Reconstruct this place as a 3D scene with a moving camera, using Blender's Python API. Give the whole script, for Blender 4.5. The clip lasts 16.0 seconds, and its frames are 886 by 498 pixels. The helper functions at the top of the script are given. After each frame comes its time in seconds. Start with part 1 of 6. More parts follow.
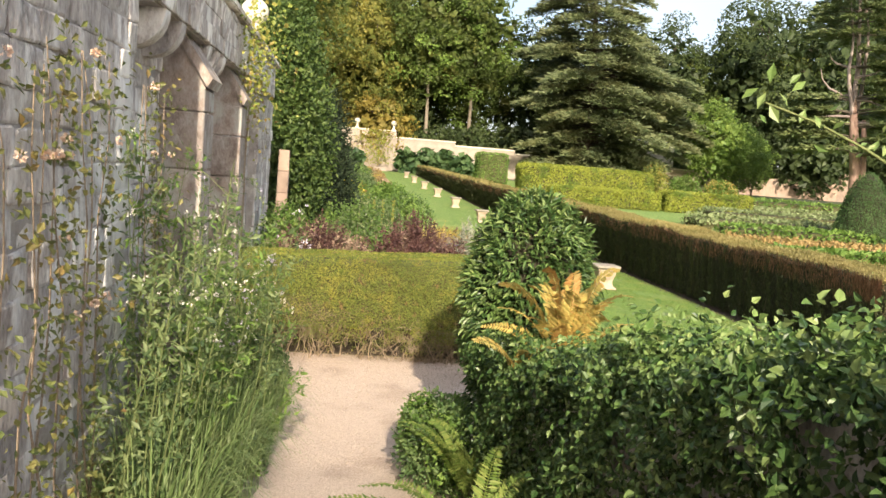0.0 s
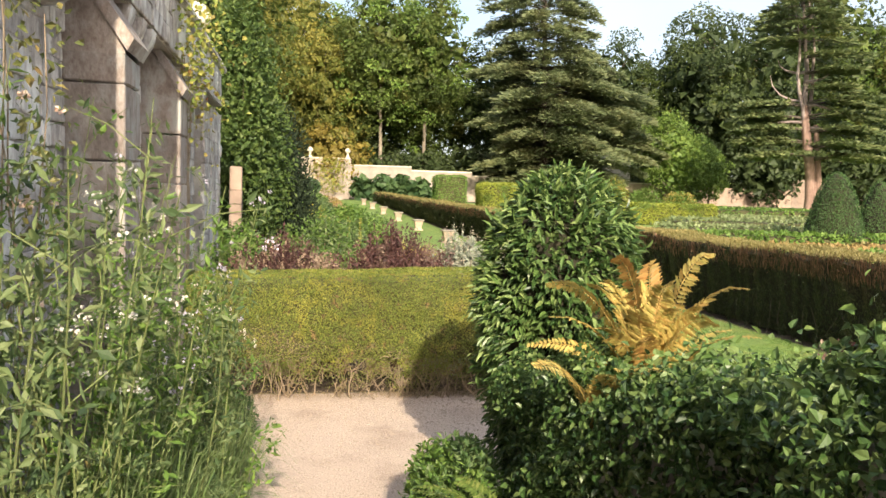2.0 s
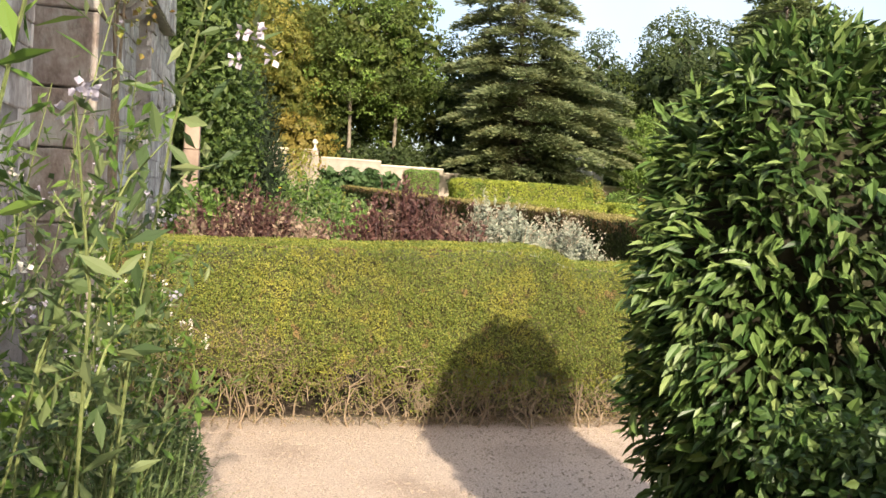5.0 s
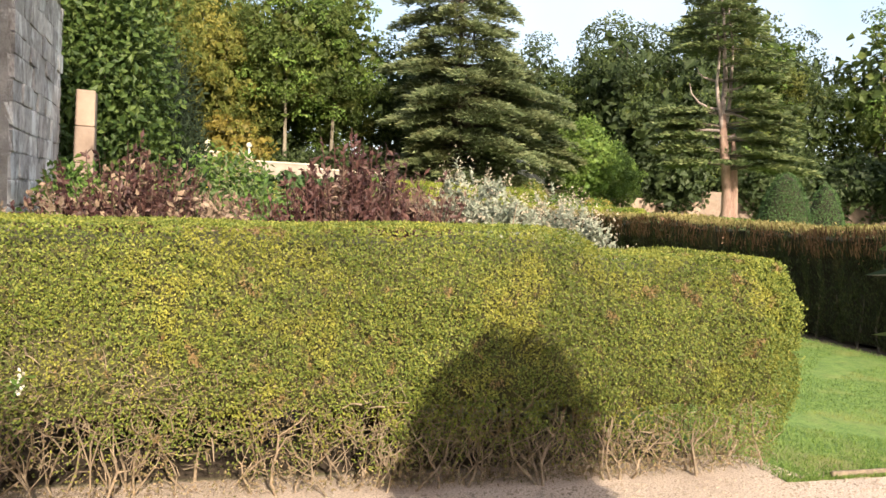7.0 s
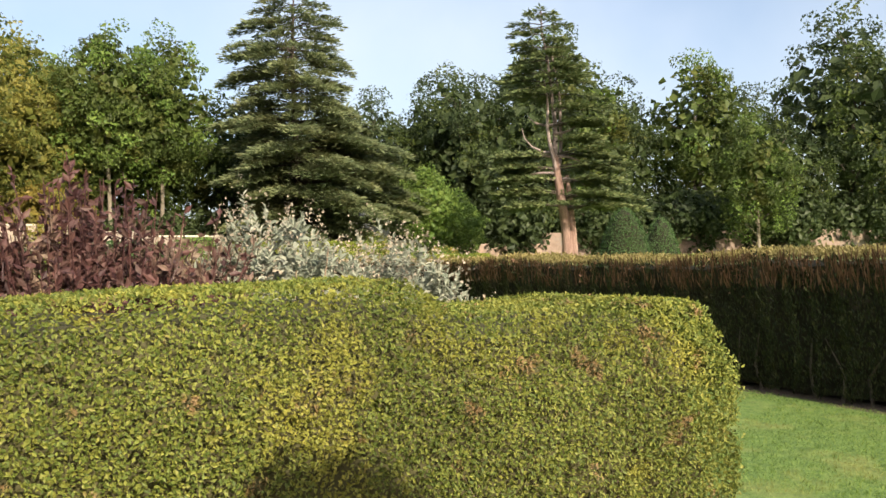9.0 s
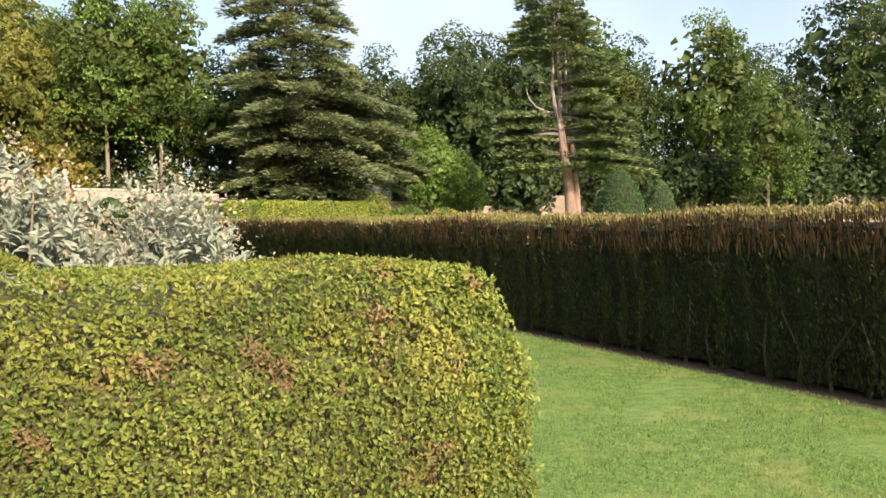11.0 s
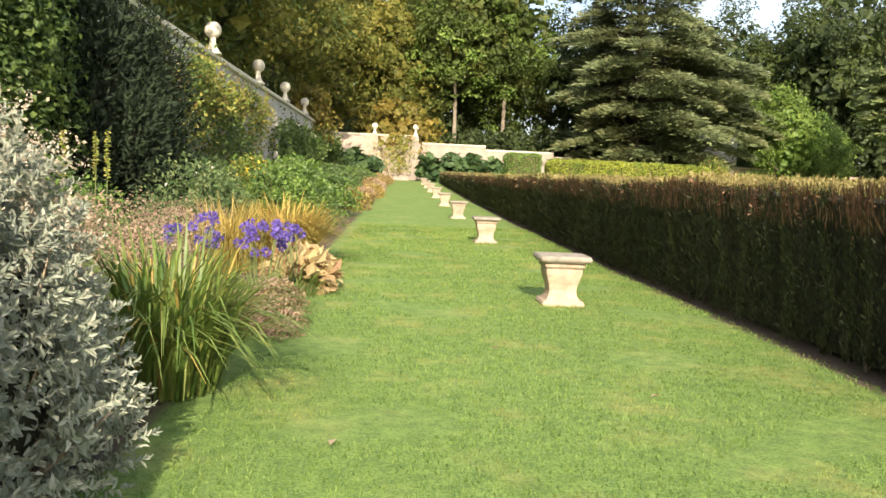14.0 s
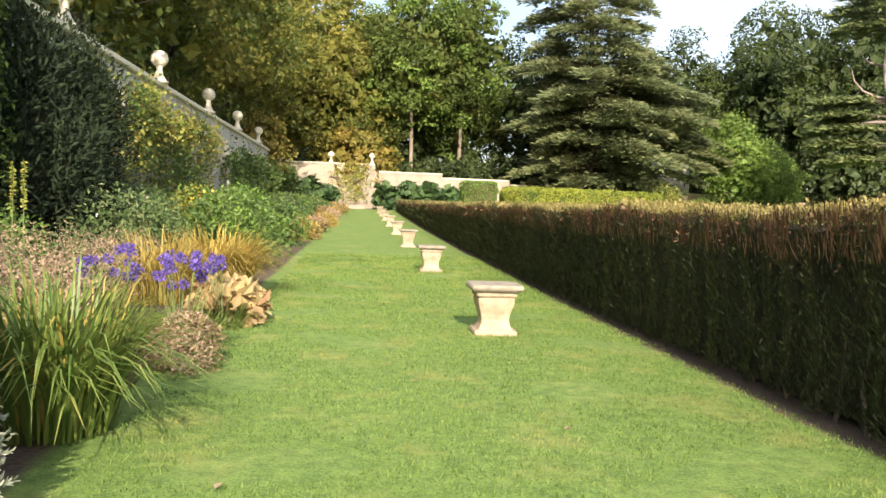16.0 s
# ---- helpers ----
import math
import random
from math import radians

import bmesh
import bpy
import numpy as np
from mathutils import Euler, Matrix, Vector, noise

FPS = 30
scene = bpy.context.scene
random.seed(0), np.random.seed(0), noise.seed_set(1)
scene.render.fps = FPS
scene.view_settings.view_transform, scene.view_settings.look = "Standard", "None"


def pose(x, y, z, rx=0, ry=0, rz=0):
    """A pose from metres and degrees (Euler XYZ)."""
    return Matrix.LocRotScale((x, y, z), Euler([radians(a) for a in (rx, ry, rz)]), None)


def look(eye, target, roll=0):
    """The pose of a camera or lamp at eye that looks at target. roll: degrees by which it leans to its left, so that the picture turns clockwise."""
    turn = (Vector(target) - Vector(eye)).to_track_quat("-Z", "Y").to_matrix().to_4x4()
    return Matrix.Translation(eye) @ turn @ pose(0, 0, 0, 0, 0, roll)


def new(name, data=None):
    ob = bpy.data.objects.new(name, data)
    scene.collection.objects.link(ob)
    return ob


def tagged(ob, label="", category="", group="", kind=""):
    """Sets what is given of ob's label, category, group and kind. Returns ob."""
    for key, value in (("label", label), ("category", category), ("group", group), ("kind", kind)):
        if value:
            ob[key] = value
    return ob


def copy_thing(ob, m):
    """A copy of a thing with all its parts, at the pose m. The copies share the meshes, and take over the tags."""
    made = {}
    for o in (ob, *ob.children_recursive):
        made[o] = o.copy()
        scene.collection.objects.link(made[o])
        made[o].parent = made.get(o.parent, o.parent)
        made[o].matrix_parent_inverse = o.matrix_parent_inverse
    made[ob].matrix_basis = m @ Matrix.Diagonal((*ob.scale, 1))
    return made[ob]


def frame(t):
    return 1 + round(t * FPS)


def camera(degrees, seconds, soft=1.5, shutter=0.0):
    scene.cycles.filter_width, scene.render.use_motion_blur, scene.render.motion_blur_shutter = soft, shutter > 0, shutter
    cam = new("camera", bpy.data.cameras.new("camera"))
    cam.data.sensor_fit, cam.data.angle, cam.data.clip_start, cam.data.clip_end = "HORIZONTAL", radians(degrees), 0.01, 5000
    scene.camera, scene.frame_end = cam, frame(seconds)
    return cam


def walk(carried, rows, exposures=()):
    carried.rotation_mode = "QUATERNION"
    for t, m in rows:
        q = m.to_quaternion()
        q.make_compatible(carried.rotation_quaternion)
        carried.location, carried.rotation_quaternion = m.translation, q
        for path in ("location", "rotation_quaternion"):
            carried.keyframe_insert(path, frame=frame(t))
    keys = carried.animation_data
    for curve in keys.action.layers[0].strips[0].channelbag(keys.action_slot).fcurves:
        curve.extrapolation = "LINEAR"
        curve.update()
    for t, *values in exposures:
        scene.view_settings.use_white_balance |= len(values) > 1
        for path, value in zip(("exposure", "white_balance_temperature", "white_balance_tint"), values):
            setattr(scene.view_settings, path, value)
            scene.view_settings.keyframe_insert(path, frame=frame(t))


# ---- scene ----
cam = camera(56.4, 16.0, 1.55)
PATH = [
    (0, (-5.696, -13.681, 3.074), (-5.429, -11.71, 2.861), 4.5),
    (0.5, (-5.759, -13.199, 3.013), (-5.421, -11.235, 2.836), 2.2),
    (1, (-5.82, -12.828, 2.874), (-5.524, -10.856, 2.717), 3.7),
    (1.5, (-5.839, -12.287, 2.71), (-5.594, -10.304, 2.626), 4.1),
    (2, (-5.804, -11.725, 2.637), (-5.439, -9.764, 2.496), 1.6),
    (2.5, (-5.77, -11.186, 2.555), (-5.398, -9.225, 2.435), 1.6),
    (3, (-5.799, -10.634, 2.37), (-5.376, -8.68, 2.37), 3.3),
    (3.5, (-5.798, -9.958, 2.251), (-5.323, -8.029, 2.021), 1.7),
    (4, (-5.916, -9.43, 2.168), (-5.473, -7.488, 1.994), 2.6),
    (4.2, (-5.944, -9.252, 2.146), (-5.51, -7.307, 1.982), 3.3),
    (6.3, (-5.706, -6.951, 1.801), (-5.192, -5.02, 1.706), 2.2),
    (6.5, (-5.665, -6.741, 1.762), (-5.131, -4.816, 1.664), 2.0),
    (7, (-5.57, -6.19, 1.72), (-4.973, -4.285, 1.611), 3.1),
    (7.5, (-5.474, -5.711, 1.704), (-4.833, -3.818, 1.629), 1.2),
    (8, (-5.265, -5.227, 1.697), (-4.611, -3.337, 1.677), -0.3),
    (8.5, (-5.011, -4.831, 1.675), (-4.23, -2.99, 1.711), -0.5),
    (9, (-4.644, -4.488, 1.671), (-3.713, -2.718, 1.7), -1.1),
    (9.2, (-4.5, -4.358, 1.661), (-3.518, -2.616, 1.672), -1.1),
    (11.3, (-2.752, -3.826, 1.603), (-1.894, -2.021, 1.517), -0.2),
    (11.5, (-2.54, -3.78, 1.62), (-1.743, -1.949, 1.515), -0.1),
    (12, (-1.988, -3.608, 1.598), (-1.302, -1.735, 1.457), -1.2),
    (12.5, (-1.555, -3.423, 1.579), (-1.113, -1.479, 1.416), -1.0),
    (13, (-1.167, -3.268, 1.549), (-0.933, -1.29, 1.371), -1.0),
    (13.5, (-0.805, -3.064, 1.536), (-0.607, -1.082, 1.348), 0.2),
    (14, (-0.52, -2.979, 1.537), (-0.411, -0.989, 1.369), 2.5),
    (14.5, (-0.33, -2.876, 1.549), (-0.281, -0.878, 1.484), 2.6),
    (15, (-0.219, -2.812, 1.576), (-0.188, -0.812, 1.578), 1.2),
    (15.5, (-0.167, -2.819, 1.568), (-0.078, -0.822, 1.517), 1.1),
    (16, (-0.13, -2.859, 1.561), (0.071, -0.871, 1.464), 2.1),
]
walk(cam, [(t, look(e, g, r)) for t, e, g, r in PATH], [(0.0, 0.92), (4.0, 0.92), (7.0, 0.95), (7.8, 0.9), (9.0, 0.62), (9.6, 0.62), (11.5, 0.9), (13.5, 1.0), (16.0, 1.0)])
# ---------------------------------------------------------------- world and sun
SUN_EL, SUN_AZ = 27.3, 179.6
world = bpy.data.worlds.new("sky")
scene.world = world
world.use_nodes = True
wn = world.node_tree
sky = wn.nodes.new("ShaderNodeTexSky")
sky.sky_type = 'NISHITA'
sky.sun_disc = False
sky.sun_elevation, sky.sun_rotation = radians(SUN_EL), radians(SUN_AZ)
sky.air_density, sky.dust_density, sky.ozone_density = 0.9, 3.4, 0.8
haze = wn.nodes.new("ShaderNodeTexNoise")  # thin high cloud
haze.inputs["Scale"].default_value, haze.inputs["Detail"].default_value = 2.2, 6.0
cloud = wn.nodes.new("ShaderNodeMapRange")
cloud.inputs[1].default_value, cloud.inputs[2].default_value = 0.3, 0.75
cloud.inputs[3].default_value, cloud.inputs[4].default_value = 0.12, 0.62
veil = wn.nodes.new("ShaderNodeMix")
veil.data_type = 'RGBA'
veil.inputs[7].default_value = (4.9, 5.1, 5.4, 1)
wn.links.new(haze.outputs[0], cloud.inputs[0])
wn.links.new(cloud.outputs[0], veil.inputs[0])
wn.links.new(sky.outputs[0], veil.inputs[6])
wn.links.new(veil.outputs[2], wn.nodes["Background"].inputs[0])
wn.nodes["Background"].inputs[1].default_value = 0.15
sun_data = bpy.data.lights.new("sun", 'SUN')
sun_data.energy, sun_data.angle, sun_data.color = 4.6, radians(0.5), (1.0, 0.87, 0.68)
sun = new("sun", sun_data)
sa, se = radians(SUN_AZ), radians(SUN_EL)
sun.matrix_world = look((30 * math.sin(sa) * math.cos(se), 30 * math.cos(sa) * math.cos(se), 30 * math.sin(se)), (0, 0, 0))

# ---------------------------------------------------------------- materials
rng = np.random.default_rng(7)


def node(nt, kind, **ins):
    n = nt.nodes.new(kind)
    for k, v in ins.items():
        s = n.inputs[k.replace("_", " ")] if not k.startswith("i") or not k[1:].isdigit() else n.inputs[int(k[1:])]
        if hasattr(v, "is_linked"):
            nt.links.new(v, s)
        else:
            s.default_value = v
    return n


def ramp(nt, fac, stops):
    r = nt.nodes.new("ShaderNodeValToRGB")
    while len(r.color_ramp.elements) < len(stops):
        r.color_ramp.elements.new(0.5)
    while len(r.color_ramp.elements) > max(len(stops), 1):
        r.color_ramp.elements.remove(r.color_ramp.elements[-1])
    for e, (p, c) in zip(r.color_ramp.elements, stops):
        e.position, e.color = p, (*c, 1)
    nt.links.new(fac, r.inputs[0])
    return r.outputs[0]


def mix(nt, fac, a, b, mode='MIX'):
    m = nt.nodes.new("ShaderNodeMix")
    m.data_type, m.blend_type = 'RGBA', mode
    for v, s in ((fac, m.inputs[0]), (a, m.inputs[6]), (b, m.inputs[7])):
        if hasattr(v, "is_linked"):
            nt.links.new(v, s)
        else:
            s.default_value = v if not isinstance(v, tuple) else (*v, 1)
    return m.outputs[2]


def noise_tex(nt, scale, detail=4.0, vec=None, rough=0.55):
    n = node(nt, "ShaderNodeTexNoise", Scale=scale, Detail=detail, Roughness=rough)
    if vec is not None:
        nt.links.new(vec, n.inputs[0])
    return n.outputs[0]


def math_n(nt, op, a, b=0.0):
    m = nt.nodes.new("ShaderNodeMath")
    m.operation = op
    for v, s in ((a, m.inputs[0]), (b, m.inputs[1])):
        if hasattr(v, "is_linked"):
            nt.links.new(v, s)
        else:
            s.default_value = v
    return m.outputs[0]


def step_n(nt, v, lo, hi):
    m = nt.nodes.new("ShaderNodeMapRange")
    m.interpolation_type = 'SMOOTHSTEP'
    nt.links.new(v, m.inputs[0])
    m.inputs[1].default_value, m.inputs[2].default_value = lo, hi
    return m.outputs[0]


def base_mat(name, rough=0.8):
    m = bpy.data.materials.new(name)
    m.use_nodes = True
    nt = m.node_tree
    p = nt.nodes["Principled BSDF"]
    p.inputs["Roughness"].default_value = rough
    pos = nt.nodes.new("ShaderNodeNewGeometry").outputs["Position"]
    return m, nt, p, pos


def bump(nt, p, height, strength=0.4, dist=0.02):
    b = node(nt, "ShaderNodeBump", Strength=strength, Distance=dist)
    nt.links.new(height, b.inputs["Height"])
    nt.links.new(b.outputs[0], p.inputs["Normal"])


def leaf_mat(name, colors, patch=None, patch_scale=1.5, patch_amt=(0.5, 0.65), trans=0.25, rough=0.55, fleck=None, fleck_scale=7.0):
    """Leaves: each one takes its own tone; a second tone comes in patches."""
    m, nt, p, pos = base_mat(name, rough)
    isl = nt.nodes.new("ShaderNodeNewGeometry").outputs["Random Per Island"]
    n = len(colors)
    col = ramp(nt, isl, [(i / max(n - 1, 1), c) for i, c in enumerate(colors)])
    if patch:
        f = step_n(nt, noise_tex(nt, patch_scale, 5.0, pos), *patch_amt)
        col = mix(nt, f, col, ramp(nt, isl, [(i / max(len(patch) - 1, 1), c) for i, c in enumerate(patch)]))
    if fleck:
        f = step_n(nt, noise_tex(nt, fleck_scale, 4.0, pos), 0.6, 0.68)
        col = mix(nt, f, col, fleck)
    big = noise_tex(nt, 0.35 * patch_scale, 3.0, pos)
    col = mix(nt, 1.0, col, ramp(nt, big, [(0.3, (0.72, 0.74, 0.7)), (0.7, (1.2, 1.15, 1.1))]), 'MULTIPLY')
    nt.links.new(col, p.inputs["Base Color"])
    p.inputs["Specular IOR Level"].default_value = 0.35
    tr = nt.nodes.new("ShaderNodeBsdfTranslucent")
    nt.links.new(col, tr.inputs[0])
    mx = nt.nodes.new("ShaderNodeMixShader")
    mx.inputs[0].default_value = trans
    nt.links.new(p.outputs[0], mx.inputs[1])
    nt.links.new(tr.outputs[0], mx.inputs[2])
    nt.links.new(mx.outputs[0], nt.nodes["Material Output"].inputs[0])
    return m


def rough_mat(name, stops, scale=6.0, fine=60.0, rough=0.85, relief=0.5, dist=0.02, stain=None, stain_amt=(0.55, 0.7), stretch=(1, 1, 1)):
    """Stone, bark, soil: a coarse tone, a fine grain and stains."""
    m, nt, p, pos = base_mat(name, rough)
    mp = nt.nodes.new("ShaderNodeMapping")
    mp.inputs["Scale"].default_value = stretch
    nt.links.new(pos, mp.inputs[0])
    v = mp.outputs[0]
    a = noise_tex(nt, scale, 6.0, v, 0.65)
    f = noise_tex(nt, fine, 3.0, v, 0.6)
    k = math_n(nt, 'ADD', math_n(nt, 'MULTIPLY', a, 0.7), math_n(nt, 'MULTIPLY', f, 0.3))
    col = ramp(nt, k, stops)
    if stain:
        s = step_n(nt, noise_tex(nt, scale * 0.35, 7.0, v, 0.7), *stain_amt)
        col = mix(nt, s, col, stain)
    rnd = nt.nodes.new("ShaderNodeObjectInfo").outputs["Random"]
    col = mix(nt, 1.0, col, ramp(nt, rnd, [(0, (0.85, 0.85, 0.85)), (1, (1.15, 1.13, 1.1))]), 'MULTIPLY')
    nt.links.new(col, p.inputs["Base Color"])
    bump(nt, p, k, relief, dist)
    return m


M = {}
M["hedge_leaf"] = leaf_mat("hedge_leaf", [(0.085, 0.125, 0.026), (0.145, 0.19, 0.036), (0.21, 0.245, 0.047), (0.29, 0.305, 0.065)],
                           [(0.18, 0.2, 0.038), (0.28, 0.29, 0.054), (0.38, 0.36, 0.07)], 3.2, (0.5, 0.64), 0.22, fleck=(0.27, 0.18, 0.085))
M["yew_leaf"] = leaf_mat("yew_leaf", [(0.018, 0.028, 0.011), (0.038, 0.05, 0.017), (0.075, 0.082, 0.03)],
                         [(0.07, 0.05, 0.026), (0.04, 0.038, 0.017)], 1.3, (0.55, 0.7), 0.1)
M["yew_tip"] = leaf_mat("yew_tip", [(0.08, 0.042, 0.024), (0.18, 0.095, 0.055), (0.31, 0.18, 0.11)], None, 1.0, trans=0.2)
# clipped tan top, painted much paler than the side for the sun on it
M["yew_lit_top"] = leaf_mat("yew_lit_top", [(0.18, 0.16, 0.055), (0.26, 0.22, 0.08), (0.31, 0.26, 0.11)], [(0.13, 0.12, 0.04), (0.2, 0.18, 0.06)], 0.8, trans=0.2)
# near-black fill inside plants: shade between the leaves put into the colour
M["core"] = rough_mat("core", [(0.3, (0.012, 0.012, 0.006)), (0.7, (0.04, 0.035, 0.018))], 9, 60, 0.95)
# browner fill for clipped hedges, darkened to stand for shade in leaf gaps
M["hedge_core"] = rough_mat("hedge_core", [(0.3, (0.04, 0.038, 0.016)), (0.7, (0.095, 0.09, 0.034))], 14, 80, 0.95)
M["yellow_hedge"] = leaf_mat("yellow_hedge", [(0.17, 0.22, 0.032), (0.25, 0.29, 0.042), (0.32, 0.34, 0.06)], [(0.12, 0.18, 0.03)], 0.6, trans=0.25)
M["ivy_leaf"] = leaf_mat("ivy_leaf", [(0.028, 0.064, 0.018), (0.05, 0.1, 0.027), (0.085, 0.145, 0.043), (0.15, 0.21, 0.072)], None, 2.0, trans=0.15, rough=0.38)
M["light_ivy"] = leaf_mat("light_ivy", [(0.1, 0.18, 0.045), (0.17, 0.26, 0.075), (0.28, 0.35, 0.13)], None, 2.0, trans=0.25, rough=0.42)
M["creeper"] = leaf_mat("creeper", [(0.04, 0.075, 0.018), (0.075, 0.125, 0.027), (0.125, 0.175, 0.042)], None, 0.6, trans=0.3)
M["vine"] = leaf_mat("vine", [(0.16, 0.22, 0.04), (0.28, 0.31, 0.065), (0.36, 0.31, 0.08)], [(0.3, 0.12, 0.05), (0.22, 0.16, 0.05)], 1.1, (0.54, 0.66), 0.3)
M["rose_leaf"] = leaf_mat("rose_leaf", [(0.09, 0.12, 0.035), (0.15, 0.17, 0.05), (0.22, 0.2, 0.07)], [(0.24, 0.15, 0.06), (0.3, 0.24, 0.07)], 2.5, (0.52, 0.64), 0.25)
M["dark_tree"] = leaf_mat("dark_tree", [(0.036, 0.058, 0.022), (0.055, 0.082, 0.028), (0.08, 0.11, 0.038)], None, 0.25, trans=0.38)
M["mid_tree"] = leaf_mat("mid_tree", [(0.055, 0.085, 0.02), (0.085, 0.125, 0.028), (0.125, 0.165, 0.04)], [(0.13, 0.14, 0.032)], 0.2, trans=0.4)
M["light_tree"] = leaf_mat("light_tree", [(0.09, 0.16, 0.03), (0.14, 0.22, 0.045), (0.2, 0.28, 0.06)], None, 0.3, trans=0.3)
M["autumn_tree"] = leaf_mat("autumn_tree", [(0.115, 0.145, 0.032), (0.19, 0.205, 0.046), (0.27, 0.25, 0.055)], [(0.23, 0.225, 0.05), (0.3, 0.27, 0.06)], 0.22, (0.5, 0.62), 0.4)
M["gold_tree"] = leaf_mat("gold_tree", [(0.2, 0.16, 0.035), (0.27, 0.21, 0.045), (0.15, 0.14, 0.03)], None, 0.5, trans=0.3)
M["cedar"] = leaf_mat("cedar", [(0.12, 0.16, 0.08), (0.18, 0.22, 0.105), (0.25, 0.28, 0.145)], [(0.22, 0.225, 0.1), (0.15, 0.175, 0.08)], 0.3, trans=0.38)
M["pine"] = leaf_mat("pine", [(0.085, 0.125, 0.05), (0.14, 0.18, 0.07), (0.22, 0.25, 0.105)], None, 0.3, trans=0.3)
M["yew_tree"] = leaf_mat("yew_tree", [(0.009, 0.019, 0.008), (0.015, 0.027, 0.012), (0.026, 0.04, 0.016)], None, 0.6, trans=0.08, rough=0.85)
M["topiary"] = leaf_mat("topiary", [(0.035, 0.08, 0.022), (0.055, 0.11, 0.03), (0.08, 0.14, 0.042)], None, 0.6, trans=0.12)
M["silver"] = leaf_mat("silver", [(0.25, 0.285, 0.225), (0.34, 0.37, 0.3), (0.46, 0.47, 0.39), (0.19, 0.23, 0.175)], None, 2.0, trans=0.2, rough=0.75)
M["silver_head"] = leaf_mat("silver_head", [(0.42, 0.36, 0.28), (0.52, 0.45, 0.36), (0.32, 0.26, 0.2)], None, 2.0, trans=0.2, rough=0.85)
M["maroon"] = leaf_mat("maroon", [(0.045, 0.02, 0.022), (0.08, 0.036, 0.036), (0.14, 0.07, 0.062), (0.085, 0.052, 0.045)], [(0.26, 0.19, 0.14), (0.34, 0.26, 0.19)], 1.6, (0.53, 0.64), 0.15)
M["dead_leaf"] = leaf_mat("dead_leaf", [(0.2, 0.14, 0.085), (0.3, 0.22, 0.13), (0.14, 0.13, 0.05), (0.38, 0.29, 0.18)], None, 4.0, trans=0.2, rough=0.85)
M["dry"] = leaf_mat("dry", [(0.33, 0.23, 0.17), (0.44, 0.33, 0.25), (0.25, 0.17, 0.12)], None, 2.0, trans=0.25, rough=0.85)
M["green_bed"] = leaf_mat("green_bed", [(0.07, 0.14, 0.025), (0.12, 0.21, 0.04), (0.2, 0.3, 0.07)], None, 1.2, trans=0.3)
M["bed_dark"] = leaf_mat("bed_dark", [(0.05, 0.1, 0.03), (0.09, 0.15, 0.05), (0.16, 0.22, 0.085)], None, 1.2, trans=0.25)
M["wild"] = leaf_mat("wild", [(0.055, 0.095, 0.037), (0.095, 0.145, 0.054), (0.155, 0.21, 0.084), (0.235, 0.28, 0.13)], None, 2.0, trans=0.3)
M["tuft"] = leaf_mat("tuft", [(0.11, 0.18, 0.06), (0.19, 0.27, 0.1), (0.3, 0.37, 0.17)], None, 1.5, trans=0.3, rough=0.5)
M["strap"] = leaf_mat("strap", [(0.08, 0.15, 0.028), (0.14, 0.21, 0.045), (0.26, 0.29, 0.08)], None, 1.5, trans=0.25, rough=0.45)
M["ochre"] = leaf_mat("ochre", [(0.36, 0.26, 0.07), (0.48, 0.36, 0.1), (0.24, 0.22, 0.06)], None, 1.5, trans=0.25)
M["golden"] = leaf_mat("golden", [(0.46, 0.38, 0.11), (0.58, 0.47, 0.15), (0.48, 0.31, 0.09), (0.36, 0.35, 0.1)], None, 3.0, trans=0.35)
M["rust_fern"] = leaf_mat("rust_fern", [(0.42, 0.22, 0.07), (0.5, 0.32, 0.1), (0.34, 0.26, 0.08)], None, 3.0, trans=0.35)
M["fern"] = leaf_mat("fern", [(0.1, 0.17, 0.03), (0.17, 0.24, 0.05), (0.26, 0.3, 0.08)], None, 3.0, trans=0.35)
M["hosta"] = leaf_mat("hosta", [(0.45, 0.34, 0.16), (0.55, 0.44, 0.24), (0.36, 0.2, 0.11)], None, 2.0, trans=0.3)
M["gunnera"] = leaf_mat("gunnera", [(0.03, 0.07, 0.025), (0.06, 0.11, 0.04), (0.1, 0.16, 0.06)], None, 1.0, trans=0.2)
M["lavender"] = leaf_mat("lavender", [(0.14, 0.19, 0.08), (0.2, 0.25, 0.11), (0.26, 0.3, 0.15)], None, 0.6, trans=0.2)
M["rust_bed"] = leaf_mat("rust_bed", [(0.3, 0.2, 0.08), (0.36, 0.25, 0.1), (0.22, 0.2, 0.07)], None, 0.8, trans=0.2)
M["purple"] = leaf_mat("purple", [(0.09, 0.06, 0.32), (0.14, 0.09, 0.42), (0.2, 0.15, 0.5)], None, 5.0, trans=0.2)
M["white_petal"] = leaf_mat("white_petal", [(0.75, 0.72, 0.66), (0.85, 0.82, 0.76), (0.7, 0.62, 0.6)], None, 5.0, trans=0.25)
M["lilac_petal"] = leaf_mat("lilac_petal", [(0.5, 0.46, 0.6), (0.6, 0.55, 0.66)], None, 5.0, trans=0.25)
M["yellow_petal"] = leaf_mat("yellow_petal", [(0.7, 0.5, 0.04), (0.75, 0.6, 0.1)], None, 5.0, trans=0.2)
M["red_petal"] = leaf_mat("red_petal", [(0.5, 0.03, 0.04), (0.4, 0.02, 0.03)], None, 5.0, trans=0.2)
M["rose_petal"] = leaf_mat("rose_petal", [(0.8, 0.55, 0.42), (0.85, 0.7, 0.6)], None, 5.0, trans=0.25)
